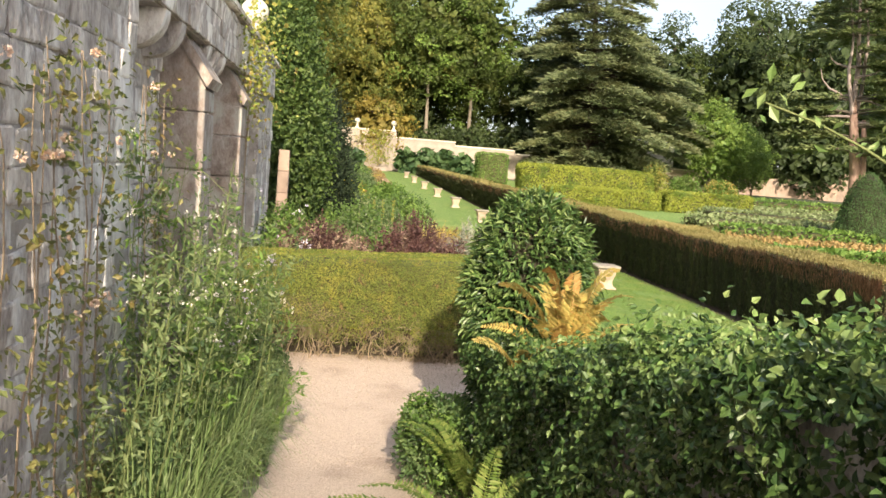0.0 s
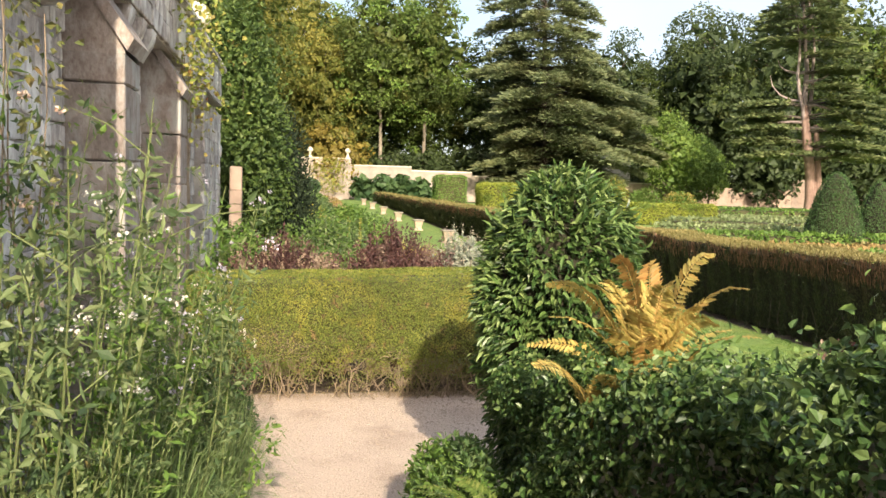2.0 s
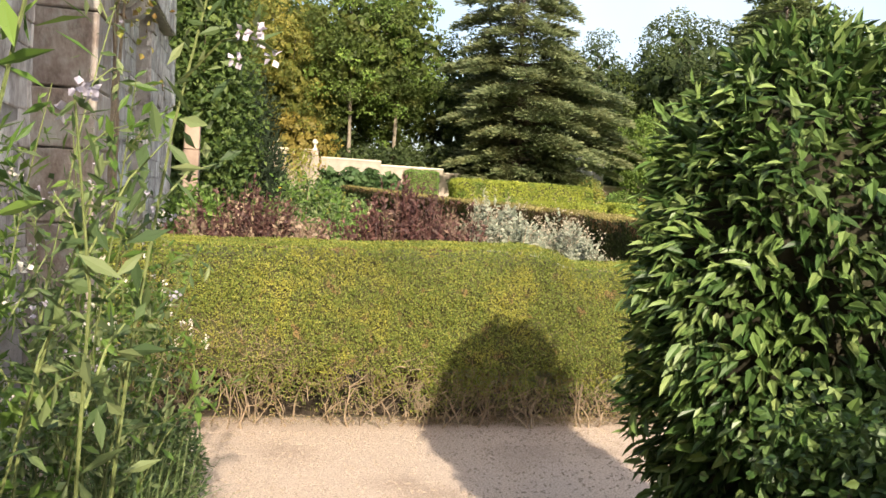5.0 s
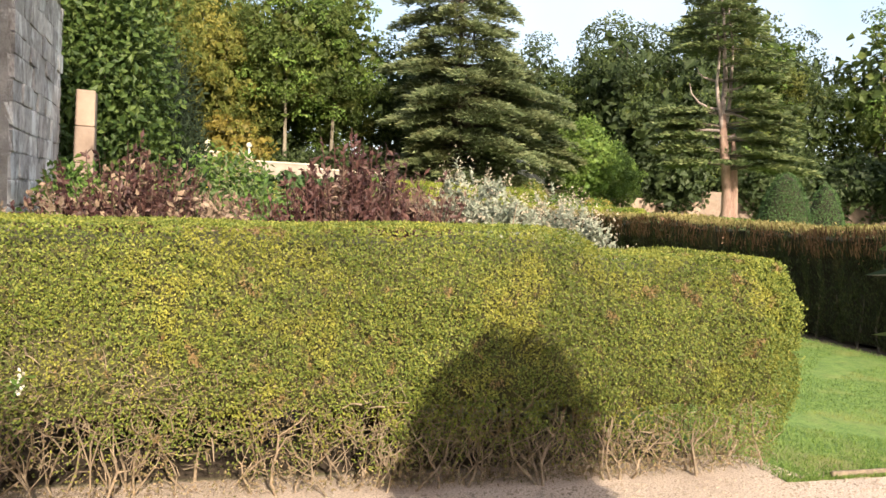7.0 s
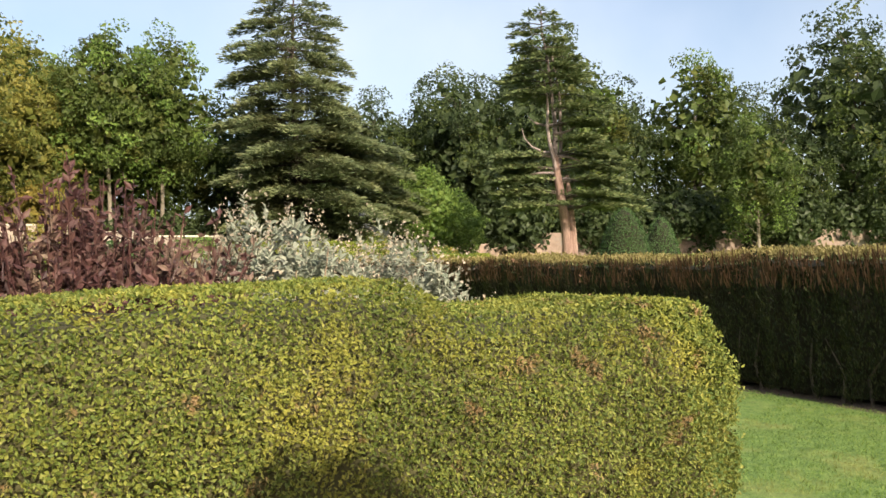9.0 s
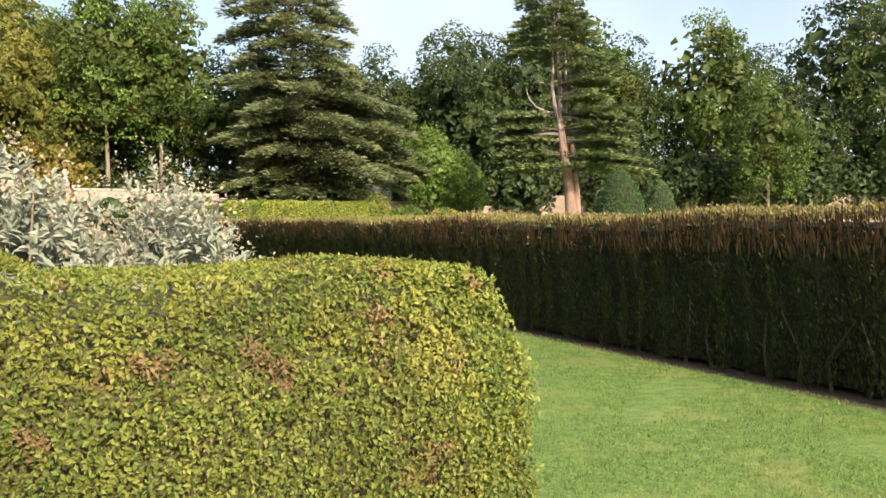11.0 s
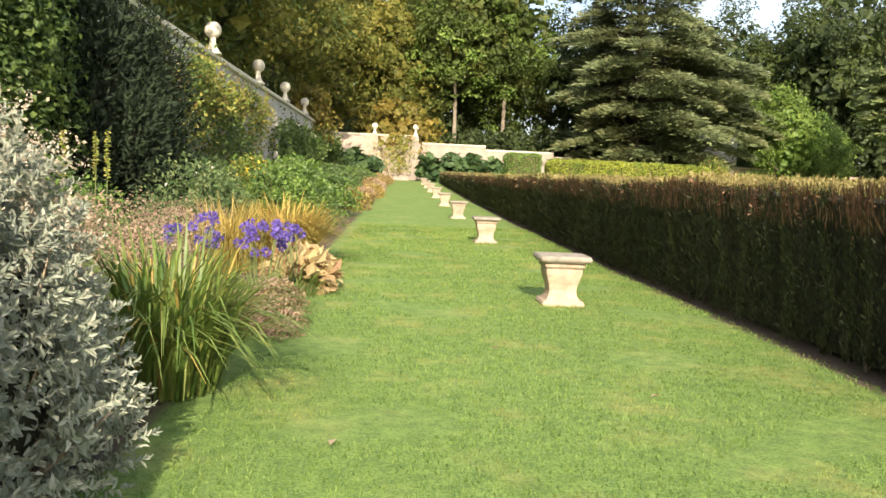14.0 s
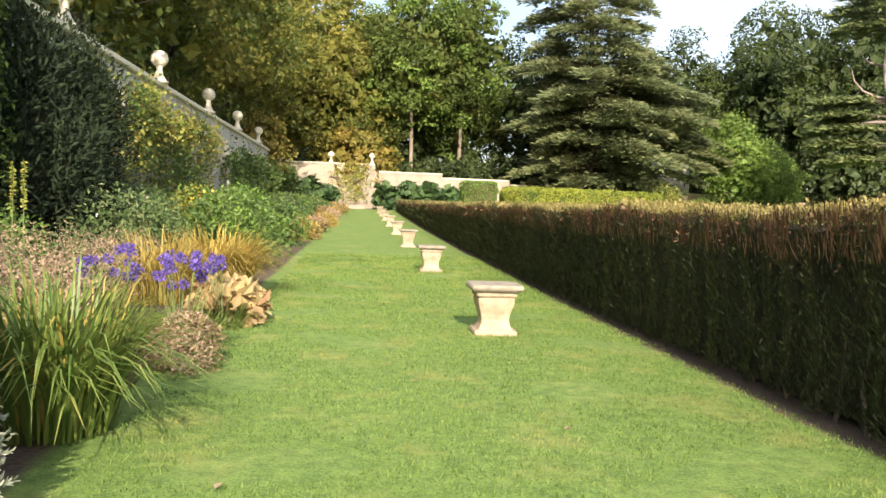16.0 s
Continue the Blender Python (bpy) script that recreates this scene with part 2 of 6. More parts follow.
M["blade"] = leaf_mat("blade", [(0.06, 0.12, 0.022), (0.15, 0.245, 0.047), (0.26, 0.35, 0.09)], [(0.31, 0.31, 0.1), (0.24, 0.28, 0.08)], 1.2, (0.5, 0.68), 0.3, 0.6)
M["twig"] = rough_mat("twig", [(0.3, (0.15, 0.11, 0.075)), (0.7, (0.4, 0.31, 0.22))], 20, 90, 0.9)
M["stalk"] = rough_mat("stalk", [(0.3, (0.1, 0.14, 0.04)), (0.7, (0.2, 0.22, 0.08))], 20, 90, 0.8)
M["bark"] = rough_mat("bark", [(0.3, (0.05, 0.04, 0.03)), (0.7, (0.16, 0.13, 0.1))], 3, 20, 0.95, 0.8, 0.1, stretch=(1, 1, 0.25))
M["pale_bark"] = rough_mat("pale_bark", [(0.3, (0.12, 0.1, 0.075)), (0.7, (0.3, 0.26, 0.2))], 2, 12, 0.9, 0.6, 0.08, stretch=(1, 1, 0.3))
M["red_bark"] = rough_mat("red_bark", [(0.3, (0.15, 0.085, 0.07)), (0.5, (0.28, 0.18, 0.145)), (0.75, (0.42, 0.31, 0.26))], 1.5, 12, 0.9, 0.8, 0.12, stretch=(1, 1, 0.15))
M["grey_bark"] = rough_mat("grey_bark", [(0.3, (0.16, 0.12, 0.11)), (0.7, (0.38, 0.31, 0.29))], 1.5, 12, 0.9, 0.6, 0.1, stretch=(1, 1, 0.2))
M["sandstone"] = rough_mat("sandstone", [(0.3, (0.26, 0.19, 0.14)), (0.5, (0.39, 0.31, 0.23)), (0.75, (0.51, 0.43, 0.34))], 7, 70, 0.88, 0.5, 0.015, (0.27, 0.24, 0.2), (0.54, 0.7))
M["pale_stone"] = rough_mat("pale_stone", [(0.3, (0.28, 0.23, 0.19)), (0.7, (0.47, 0.4, 0.33))], 1.2, 12, 0.85, 0.3, 0.03, (0.3, 0.26, 0.22), (0.56, 0.7))
M["buff_brick"] = rough_mat("buff_brick", [(0.3, (0.22, 0.155, 0.12)), (0.7, (0.38, 0.29, 0.23))], 1.5, 9, 0.9, 0.3, 0.03, (0.25, 0.22, 0.19), (0.52, 0.68))
M["slab_stone"] = rough_mat("slab_stone", [(0.3, (0.2, 0.165, 0.13)), (0.5, (0.31, 0.27, 0.22)), (0.75, (0.45, 0.4, 0.33))], 6, 70, 0.9, 0.5, 0.015, (0.2, 0.19, 0.16), (0.52, 0.66))
M["ball_stone"] = rough_mat("ball_stone", [(0.3, (0.5, 0.46, 0.38)), (0.7, (0.72, 0.67, 0.56))], 4, 30, 0.85, 0.3, 0.02)
M["grey_stone"] = rough_mat("grey_stone", [(0.3, (0.13, 0.11, 0.1)), (0.42, (0.3, 0.265, 0.25)), (0.52, (0.48, 0.435, 0.41)), (0.66, (0.72, 0.69, 0.66))], 5.0, 34, 0.94, 1.0, 0.05, (0.78, 0.76, 0.74), (0.5, 0.6), (1, 1, 0.5))
M["mortar"] = rough_mat("mortar", [(0.3, (0.22, 0.195, 0.18)), (0.7, (0.5, 0.465, 0.44))], 5, 50, 0.95, 0.9, 0.04, (0.66, 0.64, 0.62), (0.55, 0.68))
M["terrace_stone"] = rough_mat("terrace_stone", [(0.3, (0.3, 0.28, 0.26)), (0.5, (0.5, 0.47, 0.44)), (0.7, (0.7, 0.67, 0.63))], 1.6, 14, 0.92, 0.8, 0.06, (0.28, 0.26, 0.22), (0.58, 0.72), (1, 1, 0.5))
M["pink_stone"] = rough_mat("pink_stone", [(0.3, (0.135, 0.105, 0.09)), (0.42, (0.24, 0.19, 0.165)), (0.53, (0.335, 0.285, 0.255)), (0.68, (0.48, 0.44, 0.4))], 6.5, 40, 0.93, 0.9, 0.03, (0.42, 0.41, 0.38), (0.48, 0.64), (1, 1, 0.6))
M["plaster"] = rough_mat("plaster", [(0.3, (0.62, 0.6, 0.55)), (0.7, (0.8, 0.78, 0.74))], 2, 20, 0.9, 0.2)
M["slate"] = rough_mat("slate", [(0.3, (0.1, 0.1, 0.11)), (0.7, (0.2, 0.2, 0.21))], 3, 20, 0.8)
M["pebble"] = rough_mat("pebble", [(0.3, (0.26, 0.2, 0.15)), (0.7, (0.52, 0.42, 0.33))], 14, 60, 0.9)
gm, gnt, gp, gpos = base_mat("glass", 0.08)
gp.inputs["Base Color"].default_value = (0.03, 0.035, 0.04, 1)
M["glass"] = gm


def ground_material():
    m, nt, p, pos = base_mat("ground", 0.95)
    xyz = node(nt, "ShaderNodeSeparateXYZ", i0=pos).outputs
    wob = math_n(nt, 'MULTIPLY', math_n(nt, 'SUBTRACT', noise_tex(nt, 1.6, 4.0, pos), 0.5), 0.35)
    g1 = ramp(nt, noise_tex(nt, 45.0, 4.0, pos, 0.7), [(0.3, (0.065, 0.125, 0.024)), (0.52, (0.155, 0.25, 0.05)), (0.72, (0.27, 0.36, 0.095))])
    dryp = step_n(nt, noise_tex(nt, 1.2, 6.0, pos, 0.68), 0.48, 0.68)
    lawn = mix(nt, math_n(nt, 'MULTIPLY', dryp, 0.5), g1, (0.31, 0.32, 0.1))
    lawn = mix(nt, 1.0, lawn, ramp(nt, noise_tex(nt, 7.0, 5.0, pos, 0.7), [(0.32, (0.6, 0.68, 0.62)), (0.68, (1.3, 1.24, 1.25))]), 'MULTIPLY')
    worn = step_n(nt, math_n(nt, 'ADD', xyz[1], wob), -0.6, -2.0)
    worn = math_n(nt, 'MULTIPLY', worn, step_n(nt, noise_tex(nt, 2.2, 5.0, pos), 0.4, 0.6))
    lawn = mix(nt, worn, lawn, (0.33, 0.27, 0.12))
    gr = ramp(nt, noise_tex(nt, 70.0, 5.0, pos, 0.75), [(0.34, (0.22, 0.165, 0.125)), (0.46, (0.5, 0.39, 0.31)), (0.56, (0.65, 0.52, 0.43)), (0.68, (0.84, 0.73, 0.64))])
    gr = mix(nt, step_n(nt, noise_tex(nt, 1.1, 5.0, pos), 0.5, 0.7), gr, mix(nt, 1.0, gr, (0.75, 0.72, 0.7), 'MULTIPLY'))
    soil = ramp(nt, noise_tex(nt, 25.0, 5.0, pos), [(0.3, (0.05, 0.035, 0.025)), (0.7, (0.14, 0.1, 0.07))])
    gravel_m = math_n(nt, 'MULTIPLY', step_n(nt, math_n(nt, 'ADD', math_n(nt, 'ADD', xyz[1], math_n(nt, 'MULTIPLY', wob, 0.25)), math_n(nt, 'MULTIPLY', step_n(nt, xyz[0], -1.6, -1.45), 0.55)), -1.11, -1.21), step_n(nt, xyz[0], 9.0, 8.0))
    bed = math_n(nt, 'MULTIPLY', step_n(nt, math_n(nt, 'ADD', xyz[0], wob), -1.9, -2.05), step_n(nt, xyz[1], -1.25, -1.1))
    bed2 = math_n(nt, 'MULTIPLY', step_n(nt, math_n(nt, 'ADD', xyz[0], wob), 3.3, 3.4), step_n(nt, xyz[0], 5.2, 5.0))
    hill = math_n(nt, 'ADD', step_n(nt, xyz[0], -8.3, -8.6), step_n(nt, xyz[1], 84.0, 88.0))
    hill.node.use_clamp = True
    col = mix(nt, gravel_m, lawn, gr)
    col = mix(nt, bed, col, soil)
    col = mix(nt, math_n(nt, 'MULTIPLY', bed2, step_n(nt, xyz[1], -1.2, -1.0)), col, soil)
    col = mix(nt, hill, col, (0.05, 0.06, 0.025))
    nt.links.new(col, p.inputs["Base Color"])
    bump(nt, p, noise_tex(nt, 90.0, 4.0, pos, 0.7), 0.6, 0.02)
    return m


M["ground"] = ground_material()


# ---------------------------------------------------------------- geometry helpers
def smooth(a, lo, hi):
    t = np.clip((np.asarray(a, float) - lo) / (hi - lo), 0, 1)
    return t * t * (3 - 2 * t)


def gz(x, y):
    """Height of the ground."""
    x, y = np.asarray(x, float), np.asarray(y, float)
    slope = np.interp(y, [-14.5, -12.3, -10, -7.5, -6, -5], [1.6, 1.15, 0.7, 0.25, 0.04, 0.0])
    z = slope * (1 - smooth(x, -3.3, -2.2))
    z = z + 1.15 * np.clip((y - 12) / 70, 0, 1.2) ** 1.35
    return z + 4.6 * (1 - smooth(x, -9.6, -8.75)) * (1 - smooth(y, 86, 92)) * smooth(y, -30, -25)


class Geo:
    """Collects vertices and four-sided faces, and makes one mesh of them."""

    def __init__(self):
        self.v, self.f, self.m, self.n = [], [], [], 0

    def add(self, v, f, mi=0):
        v, f = np.asarray(v, float).reshape(-1, 3), np.asarray(f, int).reshape(-1, 4)
        self.v.append(v)
        self.f.append(f + self.n)
        self.m.append(np.full(len(f), mi))
        self.n += len(v)
        return self

    def mesh(self, name, *mats, shade=False):
        v, f, m = np.concatenate(self.v), np.concatenate(self.f), np.concatenate(self.m)
        me = bpy.data.meshes.new(name)
        me.vertices.add(len(v))
        me.vertices.foreach_set("co", v.astype(np.float32).ravel())
        me.loops.add(4 * len(f))
        me.loops.foreach_set("vertex_index", f.astype(np.int32).ravel())
        me.polygons.add(len(f))
        me.polygons.foreach_set("loop_start", (4 * np.arange(len(f))).astype(np.int32))
        me.polygons.foreach_set("material_index", m.astype(np.int32))
        me.polygons.foreach_set("use_smooth", np.full(len(f), shade))
        for k in mats:
            me.materials.append(M[k])
        me.update(calc_edges=True)
        return me


def unit(a):
    return a / np.maximum(np.linalg.norm(a, axis=-1, keepdims=True), 1e-9)


def leaves(g, P, D, U, L, W, mi=0, fold=0.15, at=0.5):
    """A folded leaf at each of P, along D, with its face towards U."""
    P, D = np.asarray(P, float), unit(np.asarray(D, float))
    S = unit(np.cross(D, U))
    U2 = np.cross(S, D)
    L, W = np.broadcast_to(L, len(P))[:, None], np.broadcast_to(W, len(P))[:, None]
    mid = P + D * L * at + U2 * W * fold
    v = np.stack([P, mid - S * W / 2, P + D * L, mid + S * W / 2], 1)
    g.add(v.reshape(-1, 3), np.arange(4 * len(P)).reshape(-1, 4), mi)


def broad_leaves(g, P, D, U, L, W, mi=0, fold=0.2):
    """Fuller leaves with a midrib: two halves of four corners each."""
    P, D = np.asarray(P, float), unit(np.asarray(D, float))
    S = unit(np.cross(D, U))
    U2 = np.cross(S, D)
    L, W = np.broadcast_to(L, len(P))[:, None], np.broadcast_to(W, len(P))[:, None]
    up = U2 * W * fold
    tip = P + D * L - up * 0.8
    a, b = P + D * L * 0.28 + up, P + D * L * 0.66 + up * 0.7
    v = np.stack([P, a - S * W * 0.5, b - S * W * 0.34, tip, b + S * W * 0.34, a + S * W * 0.5], 1)
    f = np.array([[0, 1, 2, 3], [0, 3, 4, 5]])
    g.add(v.reshape(-1, 3), f[None] + 6 * np.arange(len(P))[:, None, None], mi)


def scatter(g, P, N, L, mi=0, aspect=0.55, lift=0.5, jit=0.6, seed=1, fold=0.2, broad=False):
    """Leaves on a surface with the normals N."""
    r = np.random.default_rng(seed)
    n = len(P)
    R = unit(r.normal(size=(n, 3)))
    D = unit(np.cross(N, R) + N * lift * r.uniform(0.2, 1.4, (n, 1)) + r.normal(size=(n, 3)) * 0.2)
    U = unit(N + r.normal(size=(n, 3)) * jit)
    s = L * r.uniform(0.6, 1.35, n)
    (broad_leaves if broad else leaves)(g, P, D, U, s, s * aspect, mi, fold)


def tube(g, pts, rad, seg=6, mi=0):
    """A tapered tube through pts."""
    pts = np.asarray(pts, float)
    rad = np.broadcast_to(rad, len(pts))
    t = unit(np.gradient(pts, axis=0))
    ref = np.where(np.abs(t[:, 2:3]) > 0.9, np.array([[1.0, 0, 0]]), np.array([[0, 0, 1.0]]))
    a = unit(np.cross(t, ref))
    b = np.cross(t, a)
    an = np.linspace(0, 2 * np.pi, seg, endpoint=False)
    ring = pts[:, None] + rad[:, None, None] * (np.cos(an)[None, :, None] * a[:, None] + np.sin(an)[None, :, None] * b[:, None])
    k, j = np.meshgrid(np.arange(len(pts) - 1), np.arange(seg), indexing="ij")
    j2 = (j + 1) % seg
    f = np.stack([k * seg + j, k * seg + j2, (k + 1) * seg + j2, (k + 1) * seg + j], -1)
    g.add(ring.reshape(-1, 3), f.reshape(-1, 4), mi)


def ribbon(g, pts, w, mi=0, side=None):
    """A flat strap through pts, of the widths w."""
    pts = np.asarray(pts, float)
    t = unit(np.gradient(pts, axis=0))
    s = unit(np.cross(t, np.array([0, 0, 1.0]))) if side is None else np.broadcast_to(side, pts.shape)
    w = np.asarray(w)[:, None]
    v = np.stack([pts - s * w / 2, pts + s * w / 2], 1).reshape(-1, 3)
    k = np.arange(len(pts) - 1)
    g.add(v, np.stack([2 * k, 2 * k + 1, 2 * k + 3, 2 * k + 2], -1), mi)


def thing(name, at, label, category, group="", kind="", turn=0.0):
    ob = new(name)
    ob.matrix_basis = pose(*at, 0, 0, turn)
    ob.empty_display_size = 0.2
    return tagged(ob, label, category, group, kind)


def part(name, me, parent, label="", at=(0, 0, 0)):
    ob = new(name, me)
    ob.parent = parent
    ob.location = at
    return tagged(ob, label) if label else ob


def box_mesh(name, size, mat, bevel=0.01, seg=2, shift=(0, 0, 0), rough=0.0, seed=0):
    """A bevelled block that stands on its base, a little uneven where asked."""
    bm = bmesh.new()
    bmesh.ops.create_cube(bm, size=1)
    r = random.Random(seed)
    for v in bm.verts:
        v.co = Vector((v.co.x * size[0] + shift[0], v.co.y * size[1] + shift[1], (v.co.z + 0.5) * size[2] + shift[2]))
        if rough:
            v.co += Vector([r.uniform(-rough, rough) for _ in range(3)])
    if bevel:
        bmesh.ops.bevel(bm, geom=bm.edges[:], offset=bevel, segments=seg, affect='EDGES')
    me = bpy.data.meshes.new(name)
    bm.to_mesh(me)
    bm.free()
    me.materials.append(M[mat])
    return me


def lathe(name, profile, mat, seg=24, square=False, shade=True):
    """A turned body (or one of square plan with rounded corners) from (radius, height) pairs."""
    g = Geo()
    an = np.linspace(0, 2 * np.pi, seg, endpoint=False)
    c, s = np.cos(an), np.sin(an)
    if square:
        k = (np.abs(c) ** 14 + np.abs(s) ** 14) ** (-1 / 14)
        c, s = c * k, s * k
    v = np.array([[(r * a, r * b, z) for a, b in zip(c, s)] for r, z in profile])
    i, j = np.meshgrid(np.arange(len(profile) - 1), np.arange(seg), indexing="ij")
    j2 = (j + 1) % seg
    g.add(v.reshape(-1, 3), np.stack([i * seg + j, i * seg + j2, (i + 1) * seg + j2, (i + 1) * seg + j], -1).reshape(-1, 4))
    return g.mesh(name, mat, shade=shade)


def box_points(lo, hi, rad, n, r, skip=""):
    """n points and normals on a box with rounded edges; skip names sides without leaves."""
    lo, hi = np.array(lo, float), np.array(hi, float)
    d = hi - lo
    sides = [(0, 0, "w"), (0, 1, "e"), (1, 0, "s"), (1, 1, "n"), (2, 1, "t"), (2, 0, "b")]
    sides = [s for s in sides if s[2] not in skip + "b"]
    ar = np.array([np.prod(np.delete(d, a)) for a, _, _ in sides])
    pick = r.choice(len(sides), n, p=ar / ar.sum())
    P = lo + d * r.random((n, 3))
    for k, (a, e, _) in enumerate(sides):
        P[pick == k, a] = (lo, hi)[e][a]
    Q = np.clip(P, lo + rad, hi - rad)
    N = P - Q
    N[np.linalg.norm(N, axis=1) < 1e-6] = (0, 0, 1)
    N = unit(N)
    return Q + N * rad, N


def core_mesh(name, lo, hi, rad, mat="core", cell=0.25, amp=0.03, topf=None):
    """A closed rounded block inside a clipped hedge, coloured dark for the shade in there."""
    lo, hi = np.array(lo, float), np.array(hi, float)
    g = Geo()
    for a in range(3):
        b, c = [k for k in range(3) if k != a]
        nb, nc = [max(2, min(160, int((hi[k] - lo[k]) / cell) + 2)) for k in (b, c)]
        u, v = np.meshgrid(np.linspace(lo[b], hi[b], nb), np.linspace(lo[c], hi[c], nc), indexing="ij")
        i, j = np.meshgrid(np.arange(nb - 1), np.arange(nc - 1), indexing="ij")
        f = np.stack([i * nc + j, (i + 1) * nc + j, (i + 1) * nc + j + 1, i * nc + j + 1], -1).reshape(-1, 4)
        for e in (lo, hi):
            P = np.zeros((nb * nc, 3))
            P[:, b], P[:, c], P[:, a] = u.ravel(), v.ravel(), e[a]
            Q = np.clip(P, lo + rad, hi - rad)
            P = Q + unit(P - Q) * rad
            P += amp * np.sin(P[:, [1, 2, 0]] * 7.3 + P[:, [2, 0, 1]] * 4.1)
            if topf:
                P = topf(P)
            g.add(P, f)
    return g.mesh(name, mat)


# ---------------------------------------------------------------- ground
def build_ground():
    xs = np.unique(np.concatenate([np.linspace(-600, -60, 10), np.linspace(-60, -10, 26), np.linspace(-10, 6, 81), np.linspace(6, 60, 40), np.linspace(60, 600, 20)]))
    ys = np.unique(np.concatenate([np.linspace(-600, -40, 10), np.linspace(-40, -16, 12), np.linspace(-16, 15, 94), np.linspace(15, 100, 60), np.linspace(100, 900, 20)]))
    X, Y = np.meshgrid(xs, ys, indexing="ij")
    i, j = np.meshgrid(np.arange(len(xs) - 1), np.arange(len(ys) - 1), indexing="ij")
    n = len(ys)
    g = Geo().add(np.stack([X, Y, gz(X, Y)], -1), np.stack([i * n + j, (i + 1) * n + j, (i + 1) * n + j + 1, i * n + j + 1], -1))
    tagged(new("ground", g.mesh("ground", "ground", shade=True)), "mown lawn, pale gravel path and dark garden beds", "ground", kind="structure")


build_ground()


def grass_blades():
    r = np.random.default_rng(11)
    n = 105000
    y = -1.75 + 24.0 * r.random(n) ** 2.3
    x = r.uniform(-1.7, 3.45, n)
    keep = noise_field(x, y) > 0.15
    x, y = x[keep], y[keep]
    n = len(x)
    P = np.stack([x, y, gz(x, y) - 0.003], -1)
    D = np.stack([r.normal(0, 0.5, n), r.normal(0, 0.5, n), np.ones(n)], -1)
    L = r.uniform(0.016, 0.042, n) * (1 + y.clip(0) * 0.03)
    g = Geo()
    leaves(g, P, D, r.normal(size=(n, 3)), L, 0.006 * (1 + y.clip(0) * 0.12), 0, 0.1, 0.35)
    tagged(new("grass", g.mesh("grass", "blade")), "short mown green lawn grass", "grass", kind="stuff")


def noise_field(x, y):
    return 0.5 + 0.25 * np.sin(x * 2.1 + 1.3 * np.sin(y * 1.7)) + 0.25 * np.sin(y * 2.7 + 1.1 * np.sin(x * 1.9))


grass_blades()


def gravel():
    r = np.random.default_rng(12)
    g = Geo()
    n = 9000
    x, y = r.uniform(-6.9, 0.4, n), -1.62 - 4.2 * r.random(n) ** 1.5
    s = r.uniform(0.003, 0.011, n)
    base = np.array([[1, 0, 0], [0, 1, 0], [-1, 0, 0], [0, -1, 0], [0.5, 0.5, 0.8], [-0.5, 0.5, 0.8], [-0.5, -0.5, 0.8], [0.5, -0.5, 0.8]], float)
    a = r.uniform(0, 6.3, n)
    bx = base[None, :, 0] * np.cos(a)[:, None] - base[None, :, 1] * np.sin(a)[:, None]
    by = base[None, :, 0] * np.sin(a)[:, None] + base[None, :, 1] * np.cos(a)[:, None]
    st = r.uniform(0.7, 1.5, n)[:, None]
    v = np.stack([x[:, None] + bx * s[:, None] * st, y[:, None] + by * s[:, None], gz(x, y)[:, None] + base[None, :, 2] * s[:, None]], -1)
    f = np.array([[4, 5, 6, 7], [0, 1, 5, 4], [1, 2, 6, 5], [2, 3, 7, 6], [3, 0, 4, 7]])
    g.add(v, (f[None] + 8 * np.arange(n)[:, None, None]))
    tagged(new("gravel", g.mesh("gravel", "pebble")), "loose pale buff gravel on the path", "gravel", kind="stuff")


gravel()
# thin wooden edging between gravel and lawn
tagged(new("edging_board", box_mesh("edging_board", (9.0, 0.03, 0.09), "twig", 0.006)), "weathered brown timber edging along the gravel", "edging").location = (3.2, -1.7, -0.05)


# ---------------------------------------------------------------- west wall
def wall_block(name, x0, x1, y0, y1, z0, z1, mat="mortar", label="grey rubble garden wall", bevel=0.03):
    ob = new(name, box_mesh(name, (x1 - x0, y1 - y0, z1 - z0), mat, bevel))
    ob.location = ((x0 + x1) / 2, (y0 + y1) / 2, z0)
    return tagged(ob, label, "wall", kind="structure")


near_wall = wall_block("wall_west_near", -8.6, -7.06, -22, -7.9, 0, 5.4, label="pale lichen-stained rubble wall beside the path")
mid_wall = wall_block("wall_west", -8.6, -7.46, -7.9, 6.4, -0.2, 4.75, label="weathered grey stone wall behind the flowers")
upper_wall = wall_block("wall_west_upper", -7.5, -7.12, -7.0, 4.6, 4.1, 4.74, label="corbelled upper course of the grey wall")
coping = tagged(new("wall_coping", box_mesh("wall_coping", (1.7, 11.8, 0.1), "grey_stone", 0.02)), "thin grey stone coping slab on the wall", "coping", kind="structure")
coping.location = (-7.88, -1.15, 4.74)
end_wall = wall_block("wall_west_end", -7.5, -7.27, 3.1, 6.3, -0.2, 4.1, label="projecting end of the weathered grey wall")
wall_back = wall_block("wall_south", -9, 40, -26, -25.5, 0, 5, label="plain stone wall far behind the path")


